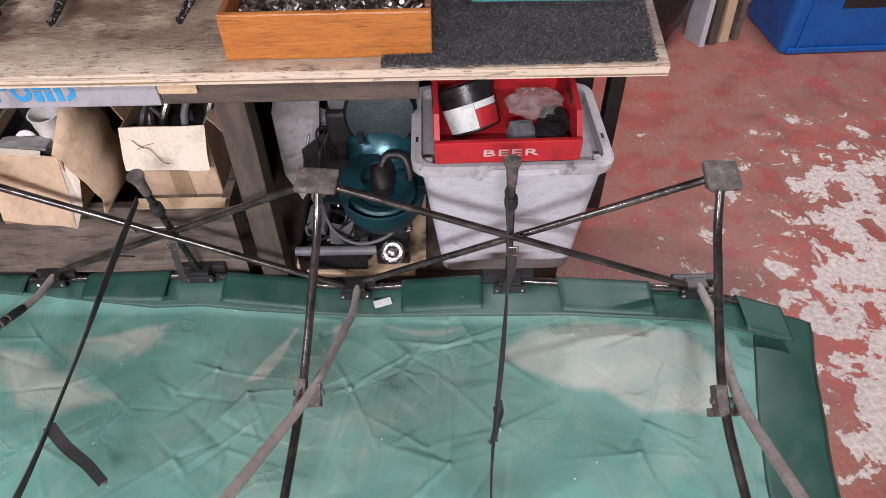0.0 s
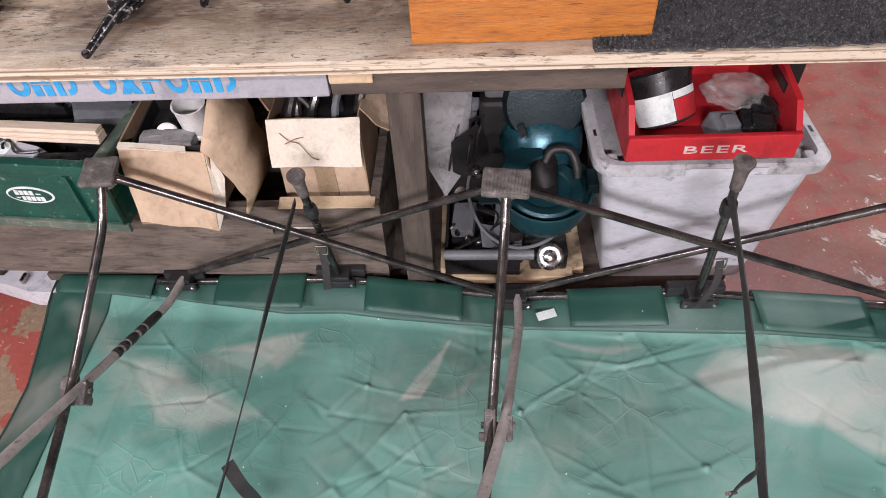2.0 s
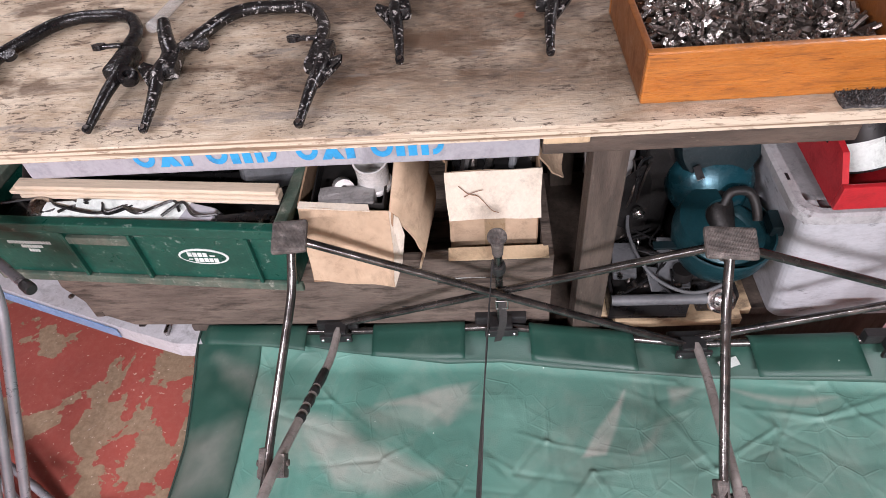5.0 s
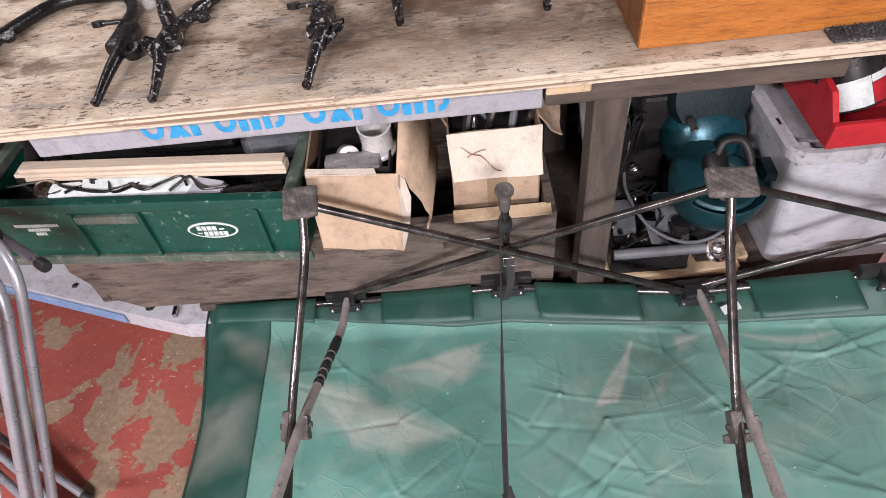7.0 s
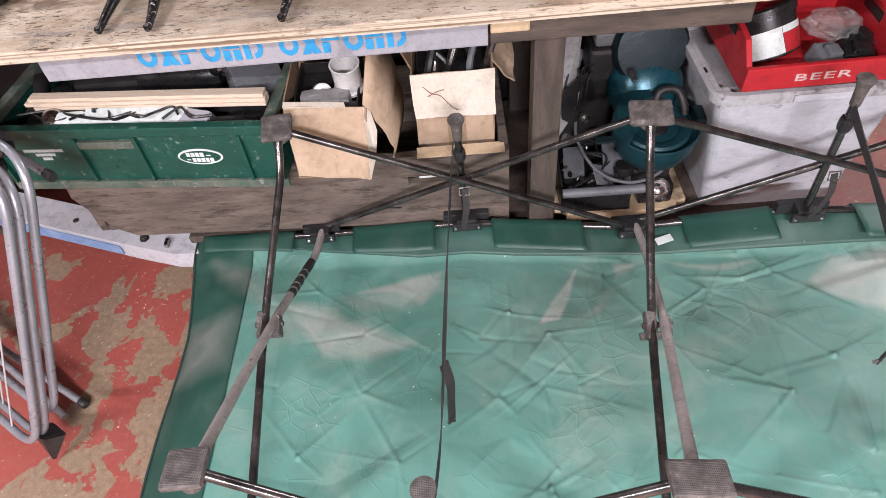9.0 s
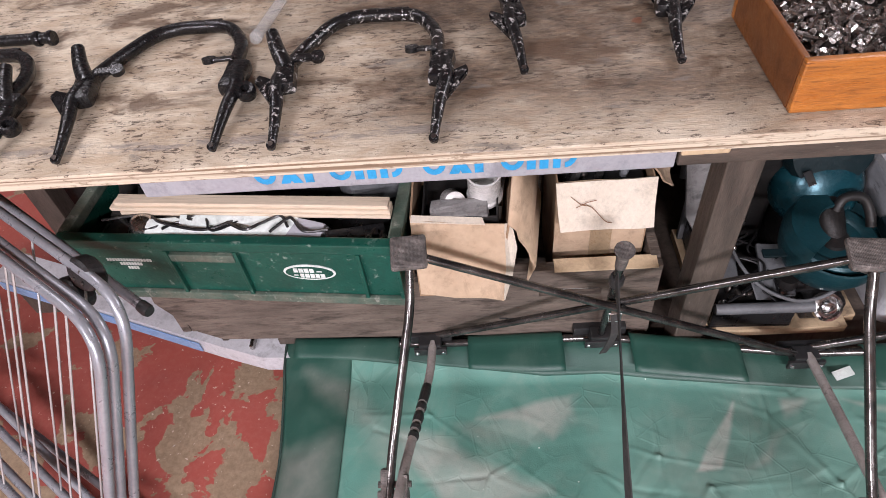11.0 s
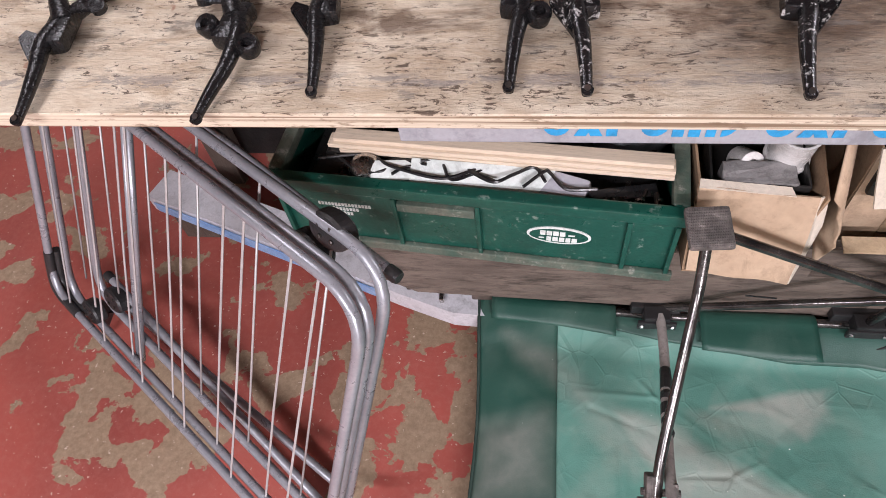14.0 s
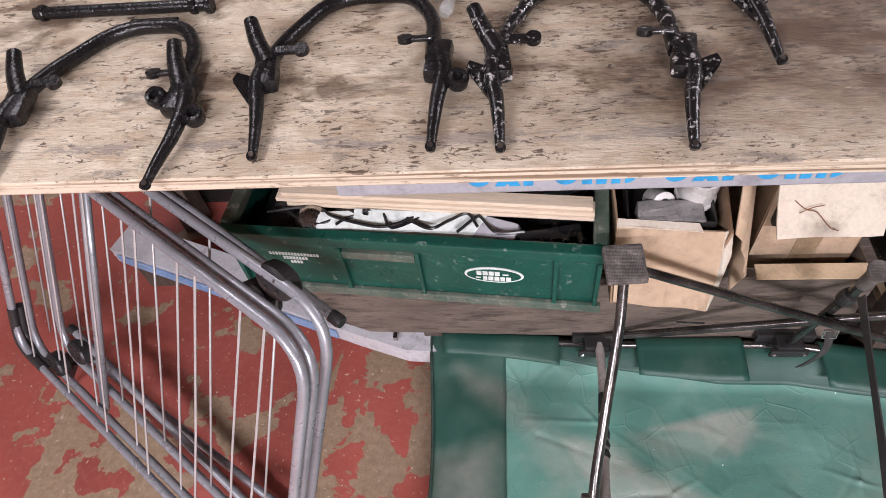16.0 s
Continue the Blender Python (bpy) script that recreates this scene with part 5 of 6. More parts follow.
def crumple(bm, amp, cuts=7, scale=14.0, seed=0.0):
    """Gentle dents over a board or box panel."""
    bmesh.ops.subdivide_edges(bm, edges=[e for e in bm.edges if e.calc_length() > 0.02], cuts=cuts, use_grid_fill=True)
    for v in bm.verts:
        p = v.co * scale + Vector((seed, seed * 1.7, 3.1))
        v.co += Vector((noise.noise(p), noise.noise(p + Vector((9, 2, 4))), noise.noise(p + Vector((2, 7, 1))))) * amp
    return bm


def torn_box():
    o = Vector((-0.925, 1.735, 0.458))
    t = thing("cardboard_box", pose(*o), "torn brown cardboard box, side split open, junk inside", "cardboard box")
    W = 0.085
    part("front_panel", crumple(sheet([(-W + 0.004, -0.004, 0.015), (W + 0.001, -0.012, -0.004), (W + 0.008, 0.036, 0.164), (-W - 0.002, 0.048, 0.175)], 0.004), 0.005, 9), M["card"], t)
    part("side_panel", sheet([(-W, 0.005, 0.0), (-W - 0.003, 0.054, 0.178), (-W, 0.26, 0.19), (-W, 0.26, 0)], 0.004), M["cardshade"], t)
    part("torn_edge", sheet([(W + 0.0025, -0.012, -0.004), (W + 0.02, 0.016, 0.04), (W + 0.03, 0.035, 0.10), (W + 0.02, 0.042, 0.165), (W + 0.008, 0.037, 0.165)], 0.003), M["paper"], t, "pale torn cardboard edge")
    part("side_panel", sheet([(W - 0.01, 0.03, 0.0), (W + 0.012, 0.03, 0.17), (W + 0.03, 0.26, 0.20), (W + 0.01, 0.26, 0.0)], 0.004), M["cardshade"], t)
    fl = curve_pts([(W + 0.012, 0.015, 0.185), (W + 0.045, 0.02, 0.12), (W + 0.058, 0.03, 0.05), (W + 0.05, 0.035, -0.01)], 9)
    bm = bmesh.new()
    rows = [[bm.verts.new(p), bm.verts.new(p + Vector((0.025, 0.14, 0.03 + 0.10 * (1 - i / 9))))] for i, p in enumerate(fl)]
    for u, w in zip(rows, rows[1:]):
        bm.faces.new((u[0], u[1], w[1], w[0]))
    ob = part("open_flap", bm, M["card"], t, "curled brown cardboard flap", True)
    md = ob.modifiers.new("thickness", "SOLIDIFY")
    md.thickness = 0.004
    for vv in ob.data.vertices:
        vv.co += Vector((noise.noise(vv.co * 25), 0, noise.noise(vv.co * 25 + Vector((4, 1, 1))))) * 0.01
    part("back_panel", sheet([(-W, 0.26, 0), (-W, 0.26, 0.19), (W + 0.01, 0.26, 0.19), (W + 0.01, 0.26, 0)], 0.004), M["cardshade"], t)
    part("base_panel", block(-W, W, 0.005, 0.26, 0.0, 0.004, 0), M["cardshade"], t)
    part("top_fold", sheet([(-W - 0.002, 0.046, 0.176), (W - 0.03, 0.036, 0.168), (W - 0.035, 0.052, 0.172), (-W, 0.06, 0.18)], 0.003), M["paper"], t)


torn_box()


def torn_box_contents():
    t = thing("plastic_tray", pose(-0.915, 1.87, 0.60, 6, 0, -2), "dark grimy plastic tray set in the torn box", "tray")
    W, D = 0.074, 0.075
    part("base", block(-W, W, -D, D, 0, 0.004, 0), M["dark"], t)
    for nm, a in (("side", (-W, -W + 0.004, -D, D)), ("side", (W - 0.004, W, -D, D)), ("end", (-W, W, -D, -D + 0.004)), ("end", (-W, W, D - 0.004, D))):
        part(nm, block(a[0], a[1], a[2], a[3], 0.0045, 0.035, 0.0015), M["dark"], t)
    t = thing("white_mug", pose(-0.868, 1.862, 0.612, 10, 0, 0), "dirty white ceramic pot in the tray", "pot")
    part("bowl", lathe([(0.026, 0.0), (0.036, 0.006), (0.036, 0.012), (0.032, 0.016), (0.033, 0.075), (0.035, 0.078), (0.031, 0.078), (0.028, 0.02), (0.01, 0.015)], 26), M["porcelain"], t, smooth=True)
    t = thing("white_roll", pose(-0.932, 1.85, 0.618, 60, 0, 20), "small white plastic roll in the tray", "roll")
    part("roll", lathe([(0.01, -0.02), (0.02, -0.02), (0.0215, -0.017), (0.0215, 0.02), (0.018, 0.022), (0.01, 0.022), (0.01, 0.012)], 22), M["porcelain"], t, smooth=True)
    t = thing("pumice_block", pose(-0.918, 1.812, 0.622, 8, 0, 1), "rough grey grinding block lying in the torn box", "grinding block")
    bm = crumple(block(-0.056, 0.056, -0.02, 0.024, -0.018, 0.014, 0.004), 0.003, 4, 60)
    part("block", bm, M["panelgrey"], t)


torn_box_contents()


def flap_box():
    o = Vector((-0.63, 1.868, 0.275))
    t = thing("cardboard_box", pose(*o), "taped brown cardboard box with a pale flap folded down", "cardboard box")
    W, H = 0.096, 0.356
    part("front_panel", crumple(block(-W, W - 0.004, 0, 0.004, 0, H, 0), 0.003, 8, 9), M["card"], t)
    part("side_panel", block(W - 0.0035, W, 0.0, 0.22, 0, H, 0.001), M["cardshade"], t)
    part("side_panel", block(-W, -W + 0.0035, 0.0045, 0.22, 0, H, 0.001), M["cardshade"], t)
    part("back_panel", block(-W + 0.004, W - 0.004, 0.216, 0.22, 0, H, 0.001), M["cardshade"], t)
    part("base_panel", block(-W + 0.004, W - 0.004, 0.005, 0.215, 0, 0.004, 0), M["cardshade"], t)
    part("front_flap", crumple(sheet([(-W + 0.004, -0.056, H - 0.080), (W, -0.040, H - 0.096), (W + 0.001, -0.001, H + 0.003), (-W - 0.001, -0.001, H + 0.001)], 0.004), 0.003, 7, 16), M["paper"], t, "pale cardboard flap with ink scrawl")
    fl = t.children[-1]
    for pts in (((-0.07, -0.004, H - 0.02), (-0.05, -0.006, H - 0.035), (-0.03, -0.006, H - 0.04), (-0.005, -0.009, H - 0.065), (0.01, -0.0095, H - 0.07)), ((-0.06, -0.007, H - 0.04), (-0.04, -0.0065, H - 0.032), (-0.02, -0.006, H - 0.028))):
        part("scrawl", tube(curve_pts([(x, -0.008 - 0.56 * (H - z) - 0.0005 / (1 + abs(x)), z) for x, y, z in pts], 14), 0.0009, 5), M["varnishdark"], fl, "brown pen scrawl")
    part("tape", block(-0.02, 0.025, -0.0015, -0.0002, 0.0, H - 0.118, 0), M["tape"], t, "brown packing tape")
    part("side_flap", crumple(sheet([(W + 0.002, 0.03, H), (W + 0.055, 0.05, H - 0.07), (W + 0.062, 0.16, H - 0.02), (W + 0.002, 0.2, H + 0.01)], 0.004), 0.008, 6, 20), M["card"], t, "torn side flap")
    part("side_flap", sheet([(-W - 0.002, 0.03, H), (-W - 0.022, 0.03, H + 0.05), (-W - 0.02, 0.2, H + 0.05), (-W - 0.002, 0.2, H)], 0.004), M["cardshade"], t)
    part("back_flap", sheet([(-W, 0.22, H), (W, 0.22, H), (W, 0.26, H + 0.08), (-W, 0.26, H + 0.08)], 0.004), M["cardshade"], t)


flap_box()


def flap_box_contents():
    rr = random.Random(8)
    for k in range(7):
        x = -0.70 + k * 0.024
        ob = part("tool_handle", tube(curve_pts([(0, 0, -0.05), (0.004, 0.02, 0.0), (rr.uniform(-0.02, 0.02), 0.06, 0.035)], 8), 0.008 + 0.003 * rr.random(), 8), M[("dark", "nutdark", "steel", "black", "grey")[k % 5]], None, "", True)
        ob.matrix_basis = pose(x, 1.885 + rr.uniform(0, 0.05), 0.625, rr.uniform(-10, 20), 0, rr.uniform(-60, 60))
        tagged(ob, "dark oily tool handle sticking out of the box", "tool", "tools in the flap box")
    ob = part("oily_rag", block(-0.088, 0.086, -0.09, 0.09, -0.09, 0.0, 0.02), M["black"], None, "", True)
    ob.matrix_basis = pose(-0.63, 1.945, 0.61, 0, 0, 0)
    tagged(ob, "black oily rags filling the box", "rag")
    # thin ply sheet lining the chest beside the box
    t = thing("ply_strip", pose(-0.60, 1.80, 0.445, 12, 0, 0), "pale thin plywood strip lying along the chest edge", "plywood strip")
    part("strip", block(-0.13, 0.085, -0.002, 0.03, -0.004, 0.0, 0.001), M["boardply"], t)


flap_box_contents()


def grey_panel():
    t = thing("plastic_sheet", pose(-0.345, 2.02, 0.19, 0, 0, 0), "pale grey plastic panel standing behind the bench leg", "plastic panel")
    part("sheet", sheet([(-0.06, -0.03, 0.20), (-0.02, -0.055, 0.13), (0.03, -0.02, 0.19), (0.055, 0.06, 0.44), (-0.05, 0.06, 0.46), (-0.075, 0.02, 0.36)], 0.006), M["panelgrey"], t)
    part("stand", block(-0.03, 0.02, 0.06, 0.075, 0.0, 0.42, 0.003), M["grey"], t)


grey_panel()


# ---- grinder on its board ----
def ply_offcut():
    t = thing("plywood_offcut", pose(-0.205, 1.905, 0.191), "stained plywood offcut under the grinder, rounded corner", "plywood offcut")
    bm = block(-0.175, 0.175, -0.115, 0.24, 0, 0.024, 0)
    ve = [e for e in bm.edges if abs(e.verts[0].co.x - e.verts[1].co.x) < 1e-6 and abs(e.verts[0].co.y - e.verts[1].co.y) < 1e-6]
    bmesh.ops.bevel(bm, geom=ve, offset=0.03, segments=5, affect="EDGES")
    part("board", bm, M["boardply"], t)


ply_offcut()


def grinder():
    t = thing("bench_grinder", pose(-0.135, 1.95, 0.216), "teal painted bench grinder with round wheel guard, dusty", "grinder")
    R = pose(0, 0.03, 0.255, 62, 0, -2)
    part("motor", lathe([(0.05, -0.01), (0.086, 0.0), (0.094, 0.02), (0.094, 0.17), (0.085, 0.185), (0.04, 0.19)], 36, Matrix.Translation((0, 0.21, 0.30)) @ pose(0, 0, 0, 72, 0, 0)), M["tealdark"], t, "dull dark teal motor body", True)
    part("nameplate", block(-0.016, 0.016, -0.045, 0.045, 0, 0.003, 0.001, m=Matrix.Translation((0.012, 0.13, 0.385)) @ pose(0, 0, 0, 17, 8, 0)), M["black"], t)
    part("gear_dome", lathe([(0.094, -0.04), (0.098, -0.02), (0.097, 0.0), (0.088, 0.028), (0.07, 0.048), (0.045, 0.06), (0.012, 0.064)], 40, Matrix.Translation((0.0, 0.045, 0.25)) @ pose(0, 0, 0, 58, 0, 0)), M["tealpaint"], t, "glossy metallic teal dome", True)
    part("dome_slot", block(-0.008, 0.008, -0.016, 0.016, 0, 0.004, 0.001, m=Matrix.Translation((-0.05, 0.0, 0.312)) @ pose(0, 0, 0, 35, -25, 0)), M["black"], t)
    part("neck", tube(curve_pts([(0.0, 0.03, 0.25), (0.0, -0.03, 0.235), (0.0, -0.075, 0.20)], 10), 0.032, 20), M["dark"], t, "dark cast neck", True)
    part("handle", tube(rounded([(0.0, -0.05, 0.262), (0.012, -0.035, 0.288), (0.055, -0.035, 0.288), (0.07, -0.055, 0.258), (0.072, -0.075, 0.235)], 0.02), 0.0105, 12), M["dark"], t, smooth=True)
    g = Matrix.Translation((0.0, -0.085, 0.20)) @ pose(0, 0, 0, 8, 0, 0)
    part("wheel_guard", lathe([(0.03, -0.085), (0.065, -0.075), (0.088, -0.052), (0.102, -0.02), (0.108, 0.015), (0.108, 0.03), (0.104, 0.032), (0.098, 0.012), (0.08, 0.002), (0.04, 0.0)], 44, g), M["tealguard"], t, "teal round wheel guard", True)
    bm = bmesh.new()
    rows = []
    for k in range(17):
        a = math.radians(95 + 125 * k / 16)
        rows.append([bm.verts.new(g @ Vector((r * math.cos(a), r * math.sin(a), z))) for r, z in ((0.108, 0.03), (0.10, 0.062), (0.05, 0.07), (0.048, 0.064), (0.096, 0.058), (0.104, 0.03))])
    for u, w in zip(rows, rows[1:]):
        for k in range(6):
            bm.faces.new((u[k], u[(k + 1) % 6], w[(k + 1) % 6], w[k]))
    bm.faces.new(rows[0][::-1])
    bm.faces.new(rows[-1])
    bmesh.ops.recalc_face_normals(bm, faces=bm.faces[:])
    part("guard_hood", bm, M["tealguard"], t, "raised teal hood section", True)
    part("grinding_wheel", lathe([(0.03, 0.004), (0.084, 0.004), (0.086, 0.006), (0.086, 0.02), (0.08, 0.025), (0.06, 0.022), (0.055, 0.016), (0.03, 0.014)], 40, g), M["tealguard"], t, "ridged teal wheel cover", True)
    part("wheel_hub", lathe([(0.03, 0.0125), (0.028, 0.022), (0.012, 0.026)], 24, g), M["dark"], t, smooth=True)
    part("tool_rest", block(0.09, 0.145, -0.02, 0.03, 0.02, 0.05, 0.004, m=g), M["tealdark"], t)
    part("guard_tab", block(-0.15, -0.095, -0.03, -0.01, 0.0, 0.006, 0.002, m=g), M["tealdark"], t)
    part("body_casting", block(-0.145, -0.075, 0.06, 0.17, 0.02, 0.35, 0.012), M["dark"], t, "boxy dark casting")
    part("casting_cap", block(-0.135, -0.08, 0.07, 0.15, 0.351, 0.395, 0.012), M["grey"], t, "battered grey cap")
    bp = part("base_plate", block(-0.105, -0.035, -0.13, 0.0, 0.0, 0.012, 0.003, m=Matrix.Translation((0, 0, 0.095)) @ pose(0, 0, 0, 14, 0, -6)), M["grey"], t, "scratched grey steel base plate")
    for x, y, r in ((-0.07, -0.035, 0.008), (-0.062, -0.075, 0.005), (-0.06, -0.10, 0.004)):
        part("screw", lathe([(r, 0.0125), (r, 0.016), (r * 0.5, 0.018)], 12, Matrix.Translation((0, 0, 0.095)) @ pose(0, 0, 0, 14, 0, -6) @ Matrix.Translation((x, y, 0))), M["chrome"], bp, "bright steel screw head")
    part("pedestal", block(-0.06, 0.06, -0.10, 0.18, 0.0, 0.09, 0.012), M["dark"], t)
    part("support_post", block(-0.035, 0.035, -0.12, 0.0, 0.091, 0.135, 0.008), M["dark"], t)


grinder()


def black_tray():
    t = thing("black_plastic_tray", pose(-0.275, 1.922, 0.216, 0, 0, -1), "black plastic tray of plugs, chain and cable scraps", "tray")
    W, y0, y1, H = 0.09, -0.125, 0.2, 0.07
    part("base", block(-W, W, y0, y1, 0.0, 0.005, 0), M["black"], t)
    part("front_wall", block(-W, W, y0, y0 + 0.008, 0.0055, H, 0.003), M["black"], t)
    part("back_wall", block(-W, W, y1 - 0.008, y1, 0.0055, H, 0.003), M["black"], t)
    part("side_wall", block(-W, -W + 0.008, y0 + 0.0085, y1 - 0.0085, 0.0055, H, 0.003), M["black"], t)
    part("side_wall", block(W - 0.008, W, y0 + 0.0085, y1 - 0.0085, 0.0055, H, 0.003), M["black"], t)
    part("rolled_rim", tube([(-W, y0, H), (W + 0.03, y0 - 0.002, H + 0.004)], 0.013, 12), M["grey"], t, "grey rolled front rim", True)
    rr = random.Random(4)

    def put(name, bm, mt, lab, cat, x, y, z, rx=0, ry=0, rz=0, grp=""):
        ob = part(name, bm, M[mt], None, "", True)
        ob.matrix_basis = pose(-0.275 + x, 1.922 + y, 0.216 + z, rx, ry, rz)
        tagged(ob, lab, cat, grp)

    put("socket_block", block(-0.028, 0.028, -0.045, 0.045, -0.014, 0.014, 0.006), "grey", "grey plug socket block in the tray", "socket", -0.045, -0.01, 0.075, 10, -8, -8)
    put("folded_plate", block(-0.03, 0.03, -0.03, 0.03, -0.002, 0.002, 0.001), "grey", "bent grey plastic plate in the tray", "plate", 0.02, -0.075, 0.08, 25, 30, 20)
    put("copper_coil", lathe([(0.012, -0.014), (0.02, -0.012), (0.02, 0.012), (0.012, 0.014)], 18), "nutdark", "small copper-brown wire coil in the tray", "coil", -0.055, 0.075, 0.09, 70, 0, 20)
    for k in range(34):
        put("chain_scrap", lathe([(0.004, -0.01), (0.007, -0.004), (0.007, 0.004), (0.004, 0.01)], 8), "nut" if k % 2 else "nutdark", "oily steel scrap in the tray", "scrap", rr.uniform(-0.075, 0.07), rr.uniform(-0.11, 0.15), 0.058 + rr.uniform(-0.01, 0.02), rr.uniform(0, 180), rr.uniform(0, 180), 0, "steel scraps in the tray")
    put("scrap_bed", block(-0.078, 0.078, -0.112, 0.185, 0.006, 0.05, 0.01), "dark", "dark greasy scrap filling the tray", "scrap", 0, 0, 0)
    for k in range(5):
        pts = [(rr.uniform(-0.07, 0.07), -0.11 + 0.05 * i, 0.075 + rr.uniform(-0.005, 0.025)) for i in range(6)]
        put("cable", tube(curve_pts(pts, 30), 0.0028, 6), "black", "thin black cable looped in the tray", "cable", 0, 0, 0, grp="cables in the tray")
    # the grinder's grey lead looping in front
    put("power_lead", tube(curve_pts([(-0.02, 0.12, 0.16), (-0.035, 0.03, 0.13), (0.0, -0.07, 0.10), (0.07, -0.13, 0.10), (0.15, -0.12, 0.115), (0.21, -0.06, 0.15)], 48), 0.0042, 8), "grey", "grey power lead looping out of the tray", "power lead", 0, 0, 0)


black_tray()


def machine_scraps():
    t = thing("angle_bracket", pose(-0.315, 2.0, 0.27, 8, 0, 12), "dark bent sheet-steel bracket standing in the tray", "bracket")
    part("plate", sheet([(-0.03, 0, 0), (0.05, -0.01, -0.01), (0.075, 0.02, 0.14), (0.03, 0.03, 0.24), (-0.035, 0.02, 0.2)], 0.004), M["dark"], t)
    part("flange", sheet([(0.05, -0.01, -0.01), (0.085, 0.05, 0.0), (0.10, 0.07, 0.13), (0.075, 0.02, 0.14)], 0.004), M["dark"], t)
    part("screw", lathe([(0.012, 0), (0.014, 0.004), (0.014, 0.016), (0.008, 0.022)], 14, Matrix.Translation((0.02, -0.004, 0.12)) @ pose(0, 0, 0, 80, 0, 0)), M["nut"], t)
    part("screw", lathe([(0.012, 0), (0.016, 0.003), (0.010, 0.01)], 14, Matrix.Translation((0.0, -0.004, 0.02)) @ pose(0, 0, 0, 80, 0, 0)), M["nutdark"], t)
    rr = random.Random(17)
    for k in range(5):
        x = -0.355 + 0.02 * k
        ob = part("wire_loop", tube(curve_pts([(x, 2.02, 0.30), (x + rr.uniform(-0.03, 0.03), 1.99, 0.40 + 0.03 * k), (x + 0.03, 2.04, 0.50), (x + rr.uniform(-0.04, 0.05), 2.08, 0.44), (x, 2.10, 0.3)], 24), 0.003, 6), M["nutdark" if k % 2 else "black"], None, "", True)
        tagged(ob, "springy loop of dark wire above the tray", "wire", "wire loops by the grinder")
    t = thing("tin_lid", pose(-0.345, 2.10, 0.47, 50, 10, 0), "battered dark metal cover wedged under the bench", "metal cover")
    part("cover", crumple(block(-0.06, 0.06, -0.05, 0.05, 0, 0.02, 0), 0.01, 5, 18), M["grey"], t)
    part("stay", block(-0.012, 0.012, -0.01, 0.01, -0.3, 0.0, 0.002), M["dark"], t)


machine_scraps()


def chrome_lamp():
    t = thing("motor_housing", pose(-0.117, 1.83, 0.216), "black housing with a polished chrome ring end", "housing")
    part("body", block(-0.045, 0.045, -0.02, 0.06, 0.0, 0.058, 0.008), M["black"], t)
    q = Matrix.Translation((0, -0.022, 0.050)) @ pose(0, 0, 0, 48, 0, 0)
    part("chrome_ring", lathe([(0.032, -0.01), (0.034, 0.0), (0.032, 0.01), (0.026, 0.012), (0.024, 0.004)], 30, q), M["chrome"], t, "polished chrome ring", True)
    part("chrome_cap", lathe([(0.018, 0.004), (0.016, 0.014), (0.008, 0.019)], 24, q), M["chrome"], t, "polished chrome cap", True)
    part("post", tube([(-0.08, 0.02, 0.0), (-0.08, 0.03, 0.10)], 0.024, 14), M["dark"], t)
    part("spring", tube([Vector((0.04 + 0.012 * math.cos(i * 0.9), 0.03 + 0.012 * math.sin(i * 0.9), 0.08 + i * 0.0012)) for i in range(40)], 0.002, 6), M["chrome"], t)


chrome_lamp()


# ---- grey bin with beer crate ----
def loft(rings):
    bm = bmesh.new()
    rows = [[bm.verts.new(p) for p in r] for r in rings]
    n = len(rows[0])
    for u, w in zip(rows, rows[1:]):
        for k in range(n):
            bm.faces.new((u[k], u[(k + 1) % n], w[(k + 1) % n], w[k]))
    bm.faces.new(rows[0][::-1])
    bm.faces.new(rows[-1])
    bmesh.ops.recalc_face_normals(bm, faces=bm.faces[:])
    return bm


def rrect(x0, x1, y0, y1, z, r, n=6):
    out = []
    for cx, cy, a in ((x1 - r, y1 - r, 0), (x0 + r, y1 - r, 90), (x0 + r, y0 + r, 180), (x1 - r, y0 + r, 270)):
        for k in range(n + 1):
            t = math.radians(a + 90 * k / n)
            out.append((cx + r * math.cos(t), cy + r * math.sin(t), z))
    return out


